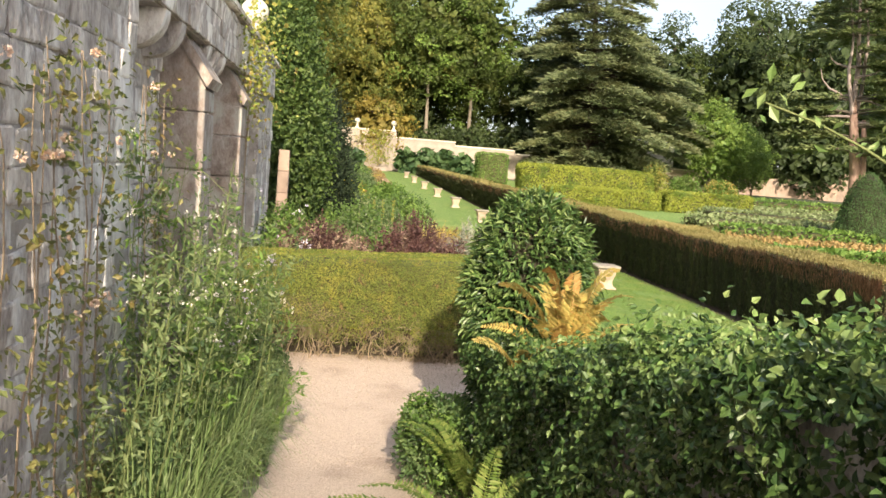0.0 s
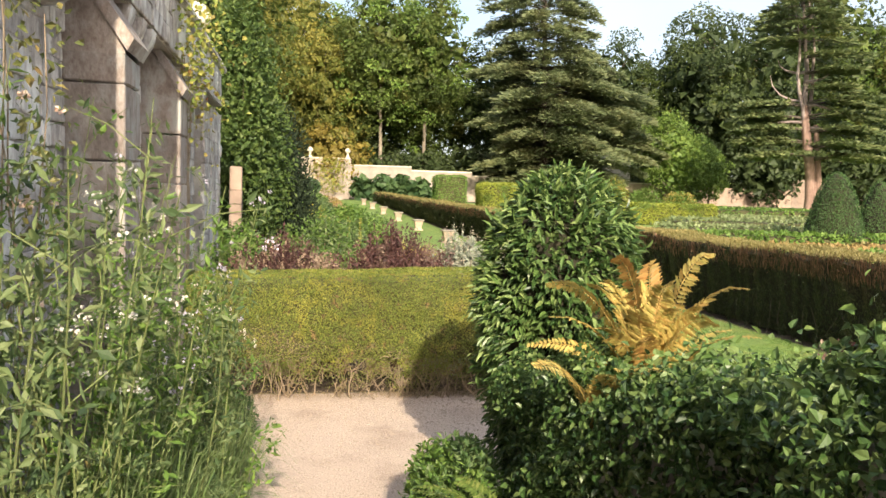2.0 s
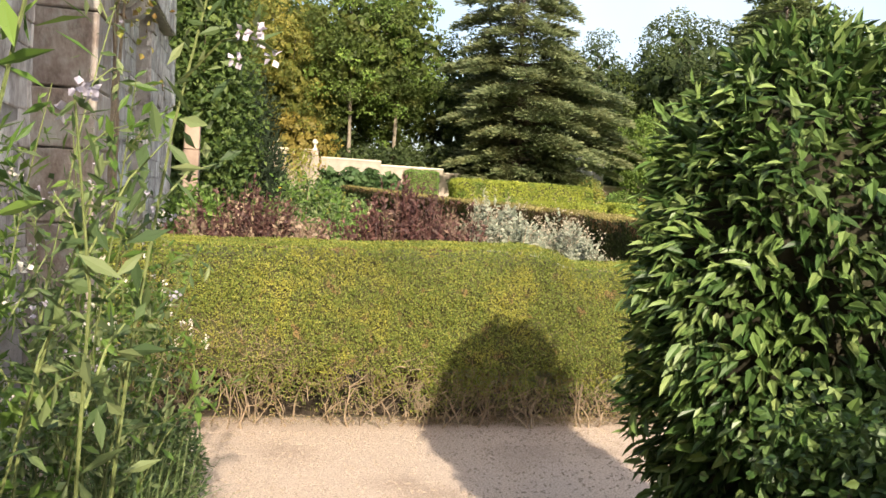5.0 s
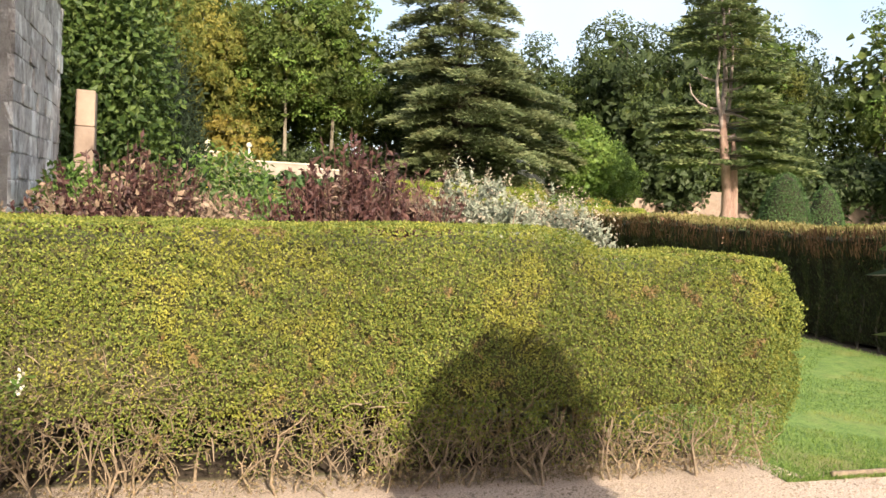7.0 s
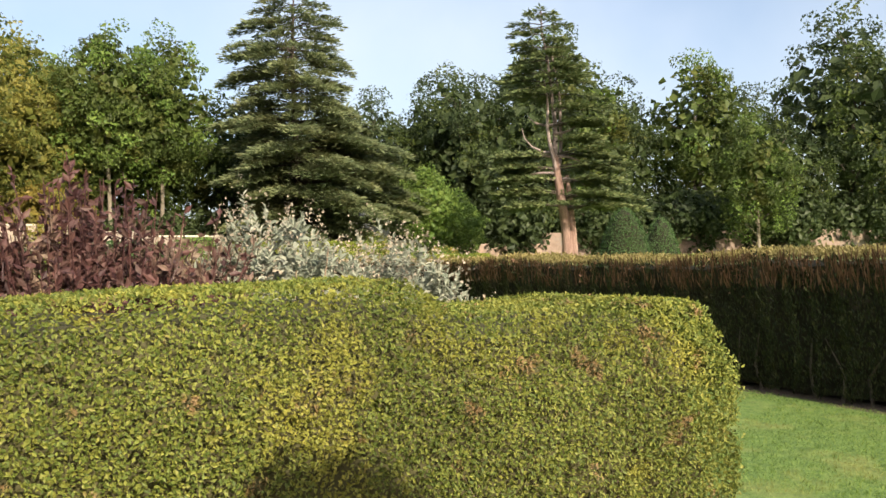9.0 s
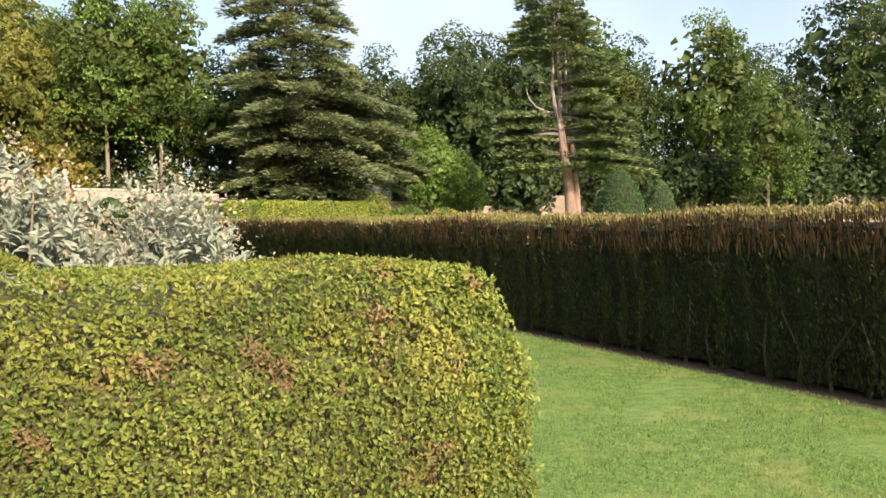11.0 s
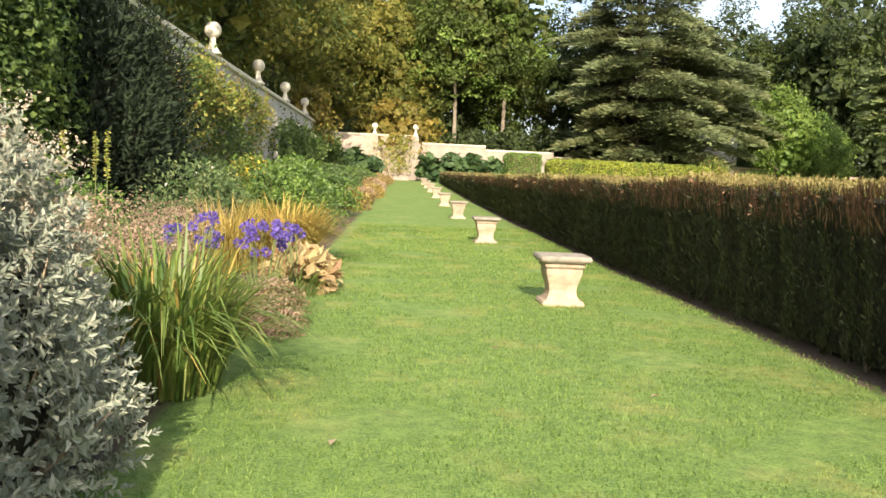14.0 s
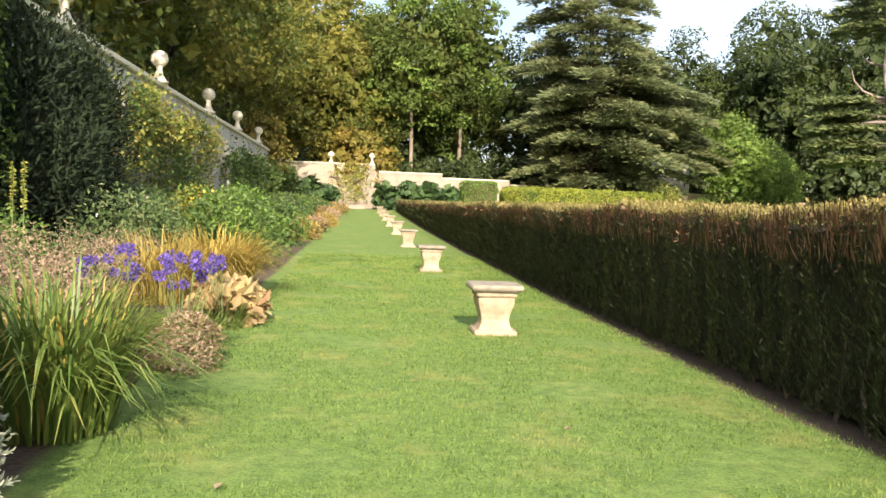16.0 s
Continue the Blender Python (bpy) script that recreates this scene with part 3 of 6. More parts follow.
def stone_wall(parent, x, y0, y1, z0, z1, course, length, seed):
    """Coursed stones, proud of the mortar, as pieces of a wall."""
    r = random.Random(seed)
    pool = []
    for k in range(6):
        bm = bmesh.new()
        bmesh.ops.create_cube(bm, size=1)
        for v in bm.verts:
            v.co += Vector((r.uniform(-0.22, 0.1), r.uniform(-0.05, 0.05), r.uniform(-0.07, 0.07)))
        bmesh.ops.bevel(bm, geom=bm.edges[:], offset=0.07, segments=1, affect='EDGES')
        me = bpy.data.meshes.new("stone")
        bm.to_mesh(me)
        bm.free()
        me.materials.append(M["grey_stone"])
        pool.append(me)
    z, px, py, pz = z0, *parent.location
    while z < z1 - 0.05:
        h = min(course * r.uniform(0.8, 1.2), z1 - z)
        y = y0
        while y < y1 - 0.08:
            w = min(length * r.uniform(0.6, 1.5), y1 - y)
            if y1 - y - w < 0.12:
                w = y1 - y
            ob = new("stone", r.choice(pool))
            ob.parent = parent
            ob.location = (x - 0.02 - px + r.uniform(-0.012, 0.012), y + w / 2 - py, z + h / 2 - pz)
            ob.scale = (0.075, w - 0.007, h - 0.007)
            y += w
        z += h


stone_wall(end_wall, -7.27, 3.1, 6.3, 1.0, 4.08, 0.24, 0.42, 8)
stone_wall(upper_wall, -7.12, -7.0, 4.6, 4.12, 4.72, 0.2, 0.5, 5)
stone_wall(mid_wall, -7.46, -7.9, 3.1, 1.3, 4.1, 0.22, 0.4, 6)
stone_wall(near_wall, -7.06, -11.6, -7.9, 1.0, 4.4, 0.19, 0.3, 7)


def corbel(y):
    g = Geo()
    an = np.linspace(0, np.pi / 2, 8)
    prof = [(-7.42 + 0.3 * math.sin(a), 4.1 - 0.32 * math.cos(a)) for a in an]
    ys = [y - 0.12, y - 0.1, y + 0.1, y + 0.12]
    for k in range(len(prof) - 1):
        for m in range(3):
            (xa, za), (xb, zb) = prof[k], prof[k + 1]
            i0, i1 = (0.03 if m == 0 else 0), (0.03 if m == 2 else 0)
            g.add([(xa - i0, ys[m], za), (xb - i0, ys[m], zb), (xb - i1, ys[m + 1], zb), (xa - i1, ys[m + 1], za)], [0, 1, 2, 3])
    for yy in (y - 0.12, y + 0.12):
        for k in range(len(prof) - 1):
            g.add([(-7.46, yy, prof[k][1]), (prof[k][0], yy, prof[k][1]), (prof[k + 1][0], yy, prof[k + 1][1]), (-7.46, yy, prof[k + 1][1])], [0, 1, 2, 3])
    tagged(new("corbel", g.mesh("corbel", "grey_stone", shade=False)), "rounded grey stone corbel under the upper wall", "corbel", "corbels under the wall")


for y in (-6.6, -5.9, -4.3, -3.75, -3.2, -0.6, 0.2, 1.0, 1.8):
    corbel(y)


def buttress(y, top, tip, w=0.62):
    """Pink stone buttress with a sloping weathered cap."""
    ob = thing("buttress", (-7.46, y, 0), "pinkish stone buttress with a sloping weathered cap", "buttress", "buttresses on the wall")
    z, k = 0.0, 0
    r = random.Random(int(y * 10))
    while z < tip - 0.02:
        h = min(r.uniform(0.42, 0.6), tip - z)
        if tip - z - h < 0.15:
            h = tip - z
        part("block", box_mesh("block", (0.44, w + r.uniform(-0.02, 0.02), h - 0.012), "pink_stone", 0.012, 1, rough=0.006, seed=k), ob, at=(0.22, 0, z))
        z, k = z + h, k + 1
    g = Geo()
    a, b = w / 2 + 0.03, 0.46
    v = [(0, -a, top), (0, a, top), (b, a, tip), (b, -a, tip), (0, -a, top + 0.12), (0, a, top + 0.12), (b + 0.05, a, tip + 0.09), (b + 0.05, -a, tip + 0.09)]
    g.add(v, [(4, 7, 6, 5), (3, 2, 6, 7), (0, 3, 7, 4), (2, 1, 5, 6)])
    g.add([(0, -w / 2, tip - 0.02), (0.44, -w / 2, tip - 0.02), (0.44, -w / 2, tip), (0, -w / 2, top), (0, w / 2, tip - 0.02), (0.44, w / 2, tip - 0.02), (0.44, w / 2, tip), (0, w / 2, top)], [(0, 1, 2, 3), (5, 4, 7, 6)])
    part("cap", g.mesh("cap", "pink_stone"), ob, "sloping sandstone cap")


buttress(-1.75, 4.3, 3.6)
buttress(-4.9, 4.3, 3.6)
pier = thing("gate_pier", (-6.95, 6.46, 0), "tall pale stone pier half hidden by ivy", "pier")
for k in range(6):
    part("block", box_mesh("block", (0.26, 0.3, 0.5), "buff_brick", 0.012, 1, rough=0.005, seed=k), pier, at=(0, 0, 0.505 * k))


# ---------------------------------------------------------------- terrace wall with ball finials
def terrace():
    wall = wall_block("wall_terrace", -8.7, -8.3, 6.4, 90, 0.0, 6.0, "terrace_stone", "long grey terrace wall partly under climbers")
    tagged(new("terrace_coping", box_mesh("terrace_coping", (0.62, 84, 0.2), "ball_stone", 0.03)), "pale stone coping along the terrace wall", "coping", kind="structure").location = (-8.45, 48, 6.0)
    for k, y in enumerate((25.5, 36.5, 47.0, 57.5, 68.5, 79)):
        b = thing("terrace_buttress", (-8.3, y, 0.5), "grey stone buttress with a sloped foot", "buttress", "terrace buttresses")
        part("shaft", box_mesh("shaft", (0.5, 0.9, 4.3), "terrace_stone", 0.03), b, at=(0.2, 0, 0))
        part("cap", box_mesh("cap", (0.4, 0.95, 0.35), "ball_stone", 0.12), b, at=(0.14, 0, 4.3))
    return wall


terrace()


def finial(at, r=0.33, label="weathered pale stone ball finial on a flared neck", group="ball finials"):
    ob = thing("ball_finial", at, label, "finial", group)
    part("neck", lathe("neck", [(0.02, 0), (0.36, 0), (0.36, 0.08), (0.28, 0.12), (0.17, 0.3), (0.12, 0.5), (0.12, 0.62), (0.16, 0.68), (0.02, 0.7)], "ball_stone", 20), ob)
    part("ball", lathe("ball", [(0.01 + r * math.sin(a), -r * math.cos(a)) for a in np.linspace(0.02, math.pi - 0.02, 15)], "ball_stone", 28), ob, at=(0, 0, 0.66 + r * 0.93))
    return ob


fin = finial((-8.35, 20.9, 6.16))
for y, z in ((7.8, 5.4), (31.4, 6.16), (42.1, 6.16), (52.4, 6.16), (63.4, 6.16), (74.2, 6.16)):
    copy_thing(fin, pose(-8.3 if y > 10 else -7.95, y, z))
wall_block("finial_plinth_wall", -8.5, -7.6, 6.6, 9.0, 0, 5.38, "grey_stone", "stone plinth wall under the first ball finial")


# ---------------------------------------------------------------- far wall and gateway
def far_wall():
    y = 90.0
    for n, (x0, x1, z) in enumerate([(-8.3, 1.3, 6.1), (1.3, 8.9, 5.35), (8.9, 16.6, 4.9), (16.6, 30, 4.45), (30, 46, 4.2)]):
        w = wall_block("wall_north_%d" % (n + 1), x0, x1, y, y + 0.5, 0.6, z, "pale_stone", "pale stone garden wall stepping down in lengths")
        c = new("coping", box_mesh("coping", (x1 - x0, 0.7, 0.16), "ball_stone", 0.03))
        c.parent = w
        c.location = (0, 0, z - 0.6)
    gate = thing("gateway", (-1.3, 88.6, 1.1), "pale stone gateway with curved wings under a climbing rose", "gateway")
    for s in (-1, 1):
        part("pier", box_mesh("pier", (0.75, 0.8, 5.0), "pale_stone", 0.04), gate, at=(2.25 * s, 0.6, 0))
        g = Geo()
        n = 16
        t = np.linspace(0, 1, n)
        xo, zt = s * (2.1 - 1.35 * t), 4.4 - 3.0 * t ** 0.8
        for k in range(n - 1):
            for y0 in (-0.2, 0.25):
                g.add([(xo[k], y0, 0), (xo[k + 1], y0, 0), (xo[k + 1], y0, zt[k + 1]), (xo[k], y0, zt[k])], [0, 1, 2, 3])
            g.add([(xo[k], -0.3, zt[k]), (xo[k + 1], -0.3, zt[k + 1]), (xo[k + 1], 0.3, zt[k + 1]), (xo[k], 0.3, zt[k])], [0, 1, 2, 3])
        part("wing", g.mesh("wing", "pale_stone"), gate)
    for k in range(3):
        part("step", box_mesh("step", (3.4 - 0.3 * k, 0.5, 0.17), "pale_stone", 0.02), gate, at=(0, -2.6 + 0.4 * k, 0.17 * k))
    for x in (-3.55, 0.95):
        copy_thing(fin, pose(x, 89.2, 6.12))


far_wall()
for n, (a, b, h) in enumerate([((46, 108), (70, 104), 3.0), ((70, 104), (132, 84), 4.6)]):
    L = math.hypot(b[0] - a[0], b[1] - a[1])
    w = new("wall_east_%d" % (n + 1), box_mesh("wall_east", (L, 0.5, h), "buff_brick", 0.04))
    w.matrix_basis = pose((a[0] + b[0]) / 2, (a[1] + b[1]) / 2, 1.2, 0, 0, math.degrees(math.atan2(b[1] - a[1], b[0] - a[0])))
    tagged(w, "pale buff brick boundary wall beyond the garden", "wall", kind="structure")


# ---------------------------------------------------------------- stone pedestals
def pedestal():
    ob = thing("stone_pedestal", (1.6, 7.55, 0), "buff sandstone pedestal of waisted shape on the lawn", "pedestal", "row of pedestals")
    part("foot", lathe("foot", [(0.001, 0), (0.275, 0), (0.28, 0.03), (0.265, 0.06), (0.001, 0.062)], "sandstone", 40, True, False), ob)
    prof = [(0.001, 0.05), (0.245, 0.05), (0.215, 0.08), (0.19, 0.13), (0.18, 0.19), (0.19, 0.26), (0.215, 0.33), (0.235, 0.4), (0.24, 0.45), (0.225, 0.485), (0.001, 0.487)]
    part("body", lathe("body", prof, "sandstone", 40, True, False), ob)
    part("moulding", lathe("moulding", [(0.001, 0.48), (0.25, 0.48), (0.265, 0.5), (0.265, 0.54), (0.25, 0.55), (0.001, 0.552)], "sandstone", 40, True, False), ob)
    part("top_slab", lathe("top_slab", [(0.001, 0.548), (0.3, 0.55), (0.335, 0.58), (0.34, 0.605), (0.325, 0.635), (0.001, 0.64)], "slab_stone", 40, True, False), ob, "worn square sandstone slab")
    return ob


ped = pedestal()
for y in (17.1, 26.9, 36.2, 45.5, 54.8, 64.0, 73.2):
    copy_thing(ped, pose(1.6, y, float(gz(1.6, y))))


# ---------------------------------------------------------------- clipped hedges
def front_hedge():
    r = np.random.default_rng(21)
    lo, hi, rad = (-7.3, -1.68, 0.0), (-1.58, -0.5, 1.5), 0.06

    def top(P):
        x, z = P[:, 0], P[:, 2]
        h = np.interp(x, [-7, -3.26, -3.0, -1.9, -1.4], [1.49, 1.585, 1.435, 1.465, 1.44])
        return z * h / 1.5

    def bulge(P):
        z = P[:, 2]
        return np.where(P[:, 1] < -1.1, 0.17 * smooth(z, 0.75, 0.1) + 0.1 * smooth(z, 1.1, 1.5), 0)

    def shape(P):
        P = P.copy()
        P[:, 1] += bulge(P)
        P[:, 0] -= 0.18 * smooth(P[:, 1], -1.6, -0.5) * smooth(P[:, 0], -3.0, -1.75)
        P[:, 0] += np.interp(P[:, 2], [0, 0.2, 0.6, 0.9, 1.25, 1.5], [-0.07, -0.03, 0.03, -0.04, -0.07, -0.13]) * smooth(P[:, 0], -2.3, -1.65)
        P[:, 2] = top(P)
        return P

    ob = thing("clipped_hedge", (0, 0, 0), "clipped yellow-green box hedge with bare woody stems below", "hedge")
    # plain block seen through leaf gaps; its dark colour paints the shade there
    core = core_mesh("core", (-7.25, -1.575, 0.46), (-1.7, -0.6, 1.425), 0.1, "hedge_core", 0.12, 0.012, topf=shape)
    part("branch_core", core, ob, "solid inner block, coloured dark for shade")
    g = Geo()
    for n, skip, L in ((160000, "nwt", 0.019), (34000, "nwse", 0.02), (4000, "wset", 0.05)):
        P, N = box_points(lo, hi, rad, n, r, skip)
        z = P[:, 2]
        base = 0.32 + 0.55 * noise_field(P[:, 0] * 3.1, P[:, 1] + 3) * noise_field(P[:, 0] * 7.3 + 1, z * 5) + 0.85 * smooth(P[:, 0], -4.3, -6.0) * noise_field(P[:, 0] * 2.1 + 2, z * 4)
        bare = noise_field(P[:, 0] * 5.3 + 4, z * 6.1) * noise_field(P[:, 0] * 2.3, z * 3.7 + 2) > 0.5
        keep = (z > base * r.uniform(0.12, 1.5, len(z))) & ~(bare & (z < 0.5 + 0.5 * r.random(len(z))) & (r.random(len(z)) < 0.8))
        P, N = P[keep], N[keep]
        wob = 0.02 * np.sin(P[:, 0] * 5.1 + P[:, 2] * 3) + 0.025 * np.sin(P[:, 0] * 2.3 - P[:, 2] * 6)
        P = P + N * (wob * (1 - 0.75 * smooth(z[keep], 1.2, 1.45)) * np.where(N[:, 0] > 0.6, 0.3, 1) + r.normal(-0.004, 0.014, len(P)) * (1 - 0.6 * (N[:, 2] > 0.5)))[:, None]
        pit = noise_field(P[:, 0] * 9.1 + 2.0 * np.sin(P[:, 2] * 5), P[:, 2] * 11.3) > 0.86
        P = P - N * (0.035 * pit * (N[:, 2] < 0.5))[:, None]
        P = shape(P)
        scatter(g, P, N, L, 0, 0.55, 0.5, 0.75, int(n))
    part("foliage", g.mesh("foliage", "hedge_leaf"), ob)
    g = Geo()
    for k in range(1500):
        x = -6.9 + 5.25 * r.random() ** 1.25
        z = r.uniform(0.05, 0.5) + 0.6 * r.random() * float(smooth(x, -3.5, -6.0))
        p = np.array([x, r.uniform(-1.56, -1.42) - 0.12 * float(smooth(z, 0.1, 0.75)), z])
        d = unit(r.normal(size=3) * [1, 0.35, 0.9] + [0, -0.15, 0.35])
        pts = [p]
        for q in range(3):
            d = unit(d + r.normal(0, 0.45, 3) * [1, 0.4, 1])
            pts.append(pts[-1] + d * r.uniform(0.02, 0.065))
        w = r.choice([0.002, 0.003, 0.006], p=[0.6, 0.33, 0.07])
        tube(g, pts, [w, w * 0.9, w * 0.7, w * 0.4], 4)
    part("twig_mass", g.mesh("twig_mass", "twig"), ob, "tangle of bare buff twigs")
    g = Geo()
    n = 9500
    x = -6.9 + 5.2 * r.random(n)
    z = 0.04 + 0.5 * r.random(n) ** 1.3 * (0.6 + 0.9 * smooth(x, -3.5, -6.0))
    P = np.stack([x, r.uniform(-1.6, -1.4, n) - 0.12 * smooth(z, 0.1, 0.75), z], -1)
    scatter(g, P[noise_field(x * 4.1, z * 7) > 0.35], np.tile([0, -1.0, 0.3], (n, 1))[noise_field(x * 4.1, z * 7) > 0.35], 0.021, 0, 0.45, 0.6, 0.9, 77)
    part("dead_leaves", g.mesh("dead_leaves", "dead_leaf"), ob, "withered buff leaves low in the hedge")
    for k in range(120):
        x = r.uniform(-6.9, -1.7)
        y = r.uniform(-1.56, -1.15)
        g = Geo()
        n = 7
        t = np.linspace(0, 1, n)
        hgt = r.uniform(0.3, 0.8)
        wx, wy = r.normal(0, 0.08), -0.1 * r.random()
        pts = np.stack([x + 2.2 * wx * t + 0.03 * np.sin(t * 7 + k), y + wy * t + 0.015 * np.sin(t * 7 + 2 * k), hgt * t - 0.02], -1)
        tube(g, pts, np.linspace(r.uniform(0.004, 0.012), 0.003, n), 5)
        for q in range(3):
            s = pts[r.integers(2, n - 1)]
            e = s + np.array([r.normal(0, 0.12), -0.1 * r.random(), r.uniform(0.06, 0.25)])
            tube(g, [s, (s + e) / 2 + r.normal(0, 0.02, 3), e], [0.006, 0.004, 0.002], 4)
        part("stem", g.mesh("stem", "twig", shade=True), ob)


front_hedge()


def long_hedge():
    r = np.random.default_rng(22)
    ob = thing("long_hedge", (0, 0, 0), "long dark clipped yew hedge with browned shoot tips", "hedge")
    x0, x1, H = 3.5, 4.8, 1.66

    def lift(P):
        y = P[:, 1]
        P = P.copy()
        P[:, 2] = P[:, 2] * (1 + 0.018 * np.sin(y * 0.9) + 0.014 * np.sin(y * 2.3 + 1)) * np.interp(y, [0, 20, 80], [1, 0.98, 0.62]) + gz(P[:, 0], y)
        P[:, 0] += np.where(P[:, 0] < 4, 0.02 * smooth(P[:, 2], 0.9, 0.0), 0)
        return P

    part("branch_core", core_mesh("core", (x0 + 0.18, -0.9, 0.0), (x1 - 0.1, 82, H - 0.1), 0.12, cell=0.4, topf=lift), ob, "inner block of the hedge, coloured near-black for shade")
    g = Geo()
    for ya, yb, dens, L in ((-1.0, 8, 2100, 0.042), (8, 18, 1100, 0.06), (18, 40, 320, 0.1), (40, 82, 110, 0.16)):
        # dark leaves on the shaded face, paler sunlit tone painted on the top
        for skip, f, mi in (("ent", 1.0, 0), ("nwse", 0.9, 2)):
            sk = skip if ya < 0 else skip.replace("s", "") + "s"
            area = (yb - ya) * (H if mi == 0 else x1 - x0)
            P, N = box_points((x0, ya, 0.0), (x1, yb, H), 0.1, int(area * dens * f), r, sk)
            rib = 0.5 + 0.5 * np.sin(P[:, 1] * 13 + 2.5 * np.sin(P[:, 1] * 3.1) + 1.5 * np.sin(P[:, 2] * 3))
            P = P + N * (r.normal(0, 0.03, len(P)) - 0.11 * rib * (mi == 0))[:, None]
            z = P[:, 2]
            tip = (mi == 0) & (r.random(len(P)) < 0.5 * smooth(z + 0.45 * (noise_field(P[:, 1] * 3, z) - 0.6), H - 0.42, H - 0.05))
            P = lift(P)
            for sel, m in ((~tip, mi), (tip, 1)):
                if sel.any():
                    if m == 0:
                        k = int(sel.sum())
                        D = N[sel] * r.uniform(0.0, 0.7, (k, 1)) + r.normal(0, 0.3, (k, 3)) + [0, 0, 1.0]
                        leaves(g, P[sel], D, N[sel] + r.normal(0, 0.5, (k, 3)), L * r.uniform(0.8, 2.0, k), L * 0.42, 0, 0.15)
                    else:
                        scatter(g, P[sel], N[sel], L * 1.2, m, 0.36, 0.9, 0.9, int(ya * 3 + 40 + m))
    # upright browned shoots along the upper edge
    n = 7500
    knots = -1 + 76 * r.random(420) ** 1.7
    y = (knots[r.integers(0, 420, n)] + r.normal(0, 0.09, n) * r.choice([1.0, 2.5], n)).clip(-0.98, 80)
    P = np.stack([np.full(n, x0 - 0.03) + r.normal(0, 0.025, n), y, H - 0.36 * r.random(n) ** 1.3 - 0.1], -1)
    P = lift(P)
    D = np.stack([r.normal(-0.12, 0.12, n), r.normal(0, 0.16, n), np.ones(n)], -1)
    leaves(g, P, D, np.tile([-1.0, 0, 0.2], (n, 1)), r.uniform(0.08, 0.24, n), 0.015 * (1 + y.clip(0) * 0.06), 1)
    part("foliage", g.mesh("foliage", "yew_leaf", "yew_tip", "yew_lit_top"), ob)
    for k in range(46):
        y = -0.8 + 20 * (k / 46) ** 1.2
        g = Geo()
        x = r.uniform(3.6, 3.75)
        tube(g, [(x, y, 0), (x + r.normal(0, 0.02), y + r.normal(0, 0.05), 0.3), (x + r.normal(0, 0.04), y + r.normal(0, 0.1), 0.7)], [0.022, 0.016, 0.008], 6)
        part("stem", g.mesh("stem", "bark"), ob)


long_hedge()


def block_hedge(name, lo, hi, mat, n, L, label, seed, rad=0.25):
    r = np.random.default_rng(seed)
    z0 = float(gz((lo[0] + hi[0]) / 2, (lo[1] + hi[1]) / 2))
    ob = thing(name, ((lo[0] + hi[0]) / 2, (lo[1] + hi[1]) / 2, z0), label, "hedge")
    h = [(hi[k] - lo[k]) / 2 for k in (0, 1)]
    a, b = (-h[0], -h[1], 0), (h[0], h[1], hi[2] - z0)
    part("branch_core", core_mesh("core", (a[0] + 0.08, a[1] + 0.08, 0), (b[0] - 0.08, b[1] - 0.08, b[2] - 0.08), rad * 0.8, "hedge_core", 0.5), ob)
    g = Geo()
    P, N = box_points(a, b, rad, n, r, "n")
    P += N * (r.normal(0, 0.03, n) + 0.06 * np.sin(P[:, 0] * 1.3) * np.sin(P[:, 2] * 2 + P[:, 0]))[:, None]
    scatter(g, P, N, L, 0, 0.6, 0.5, 0.6, seed)
    part("foliage", g.mesh("foliage", mat), ob)


block_hedge("golden_hedge", (11.0, 60, 1), (23.5, 63, 3.35), "yellow_hedge", 17000, 0.17, "tall clipped golden-green hedge, level topped", 31, 0.5)
block_hedge("golden_hedge", (10.5, 47, 0.5), (19.0, 49, 1.85), "yellow_hedge", 10000, 0.15, "low clipped golden-green hedge, level topped", 32)
block_hedge("golden_hedge", (19.6, 47, 0.5), (26.5, 49, 2.05), "yellow_hedge", 9000, 0.15, "clipped yellow-green hedge block beside a gap", 33)
block_hedge("square_bush", (9.3, 74, 1), (12.6, 77, 4.2), "green_bed", 3500, 0.16, "square clipped bright green bush by the wall", 34, 0.5)
for k, (x0, x1, y0, y1, mat, z) in enumerate([(16, 52, 33, 36, "lavender", 0.9), (20, 60, 40, 43, "lavender", 1.1), (10, 34, 17.5, 18.6, "green_bed", 0.55), (12, 40, 20.5, 24.5, "rust_bed", 0.5), (15, 50, 27.5, 29, "green_bed", 0.8), (26, 62, 47, 50, "lavender", 1.2), (30, 66, 56, 59, "green_bed", 1.7)]):
    block_hedge("flower_bed", (x0, y0, 0), (x1, y1, z), mat, 4500, 0.25, "low planted strip in the formal garden" if mat != "rust_bed" else "low strip of rust and ochre bedding plants", 40 + k, 0.2)
for x0, x1, y0, y1 in ((8.5, 14.5, 24.5, 26.5), (9, 13, 30, 31.5), (6.5, 9.5, 33, 35)):
    tagged(new("gravel_patch", box_mesh("gravel_patch", (x1 - x0, y1 - y0, 0.16), "pebble", 0.05)), "pale gravel path section between the garden beds", "path").location = ((x0 + x1) / 2, (y0 + y1) / 2, float(gz(10, y0)) - 0.1)


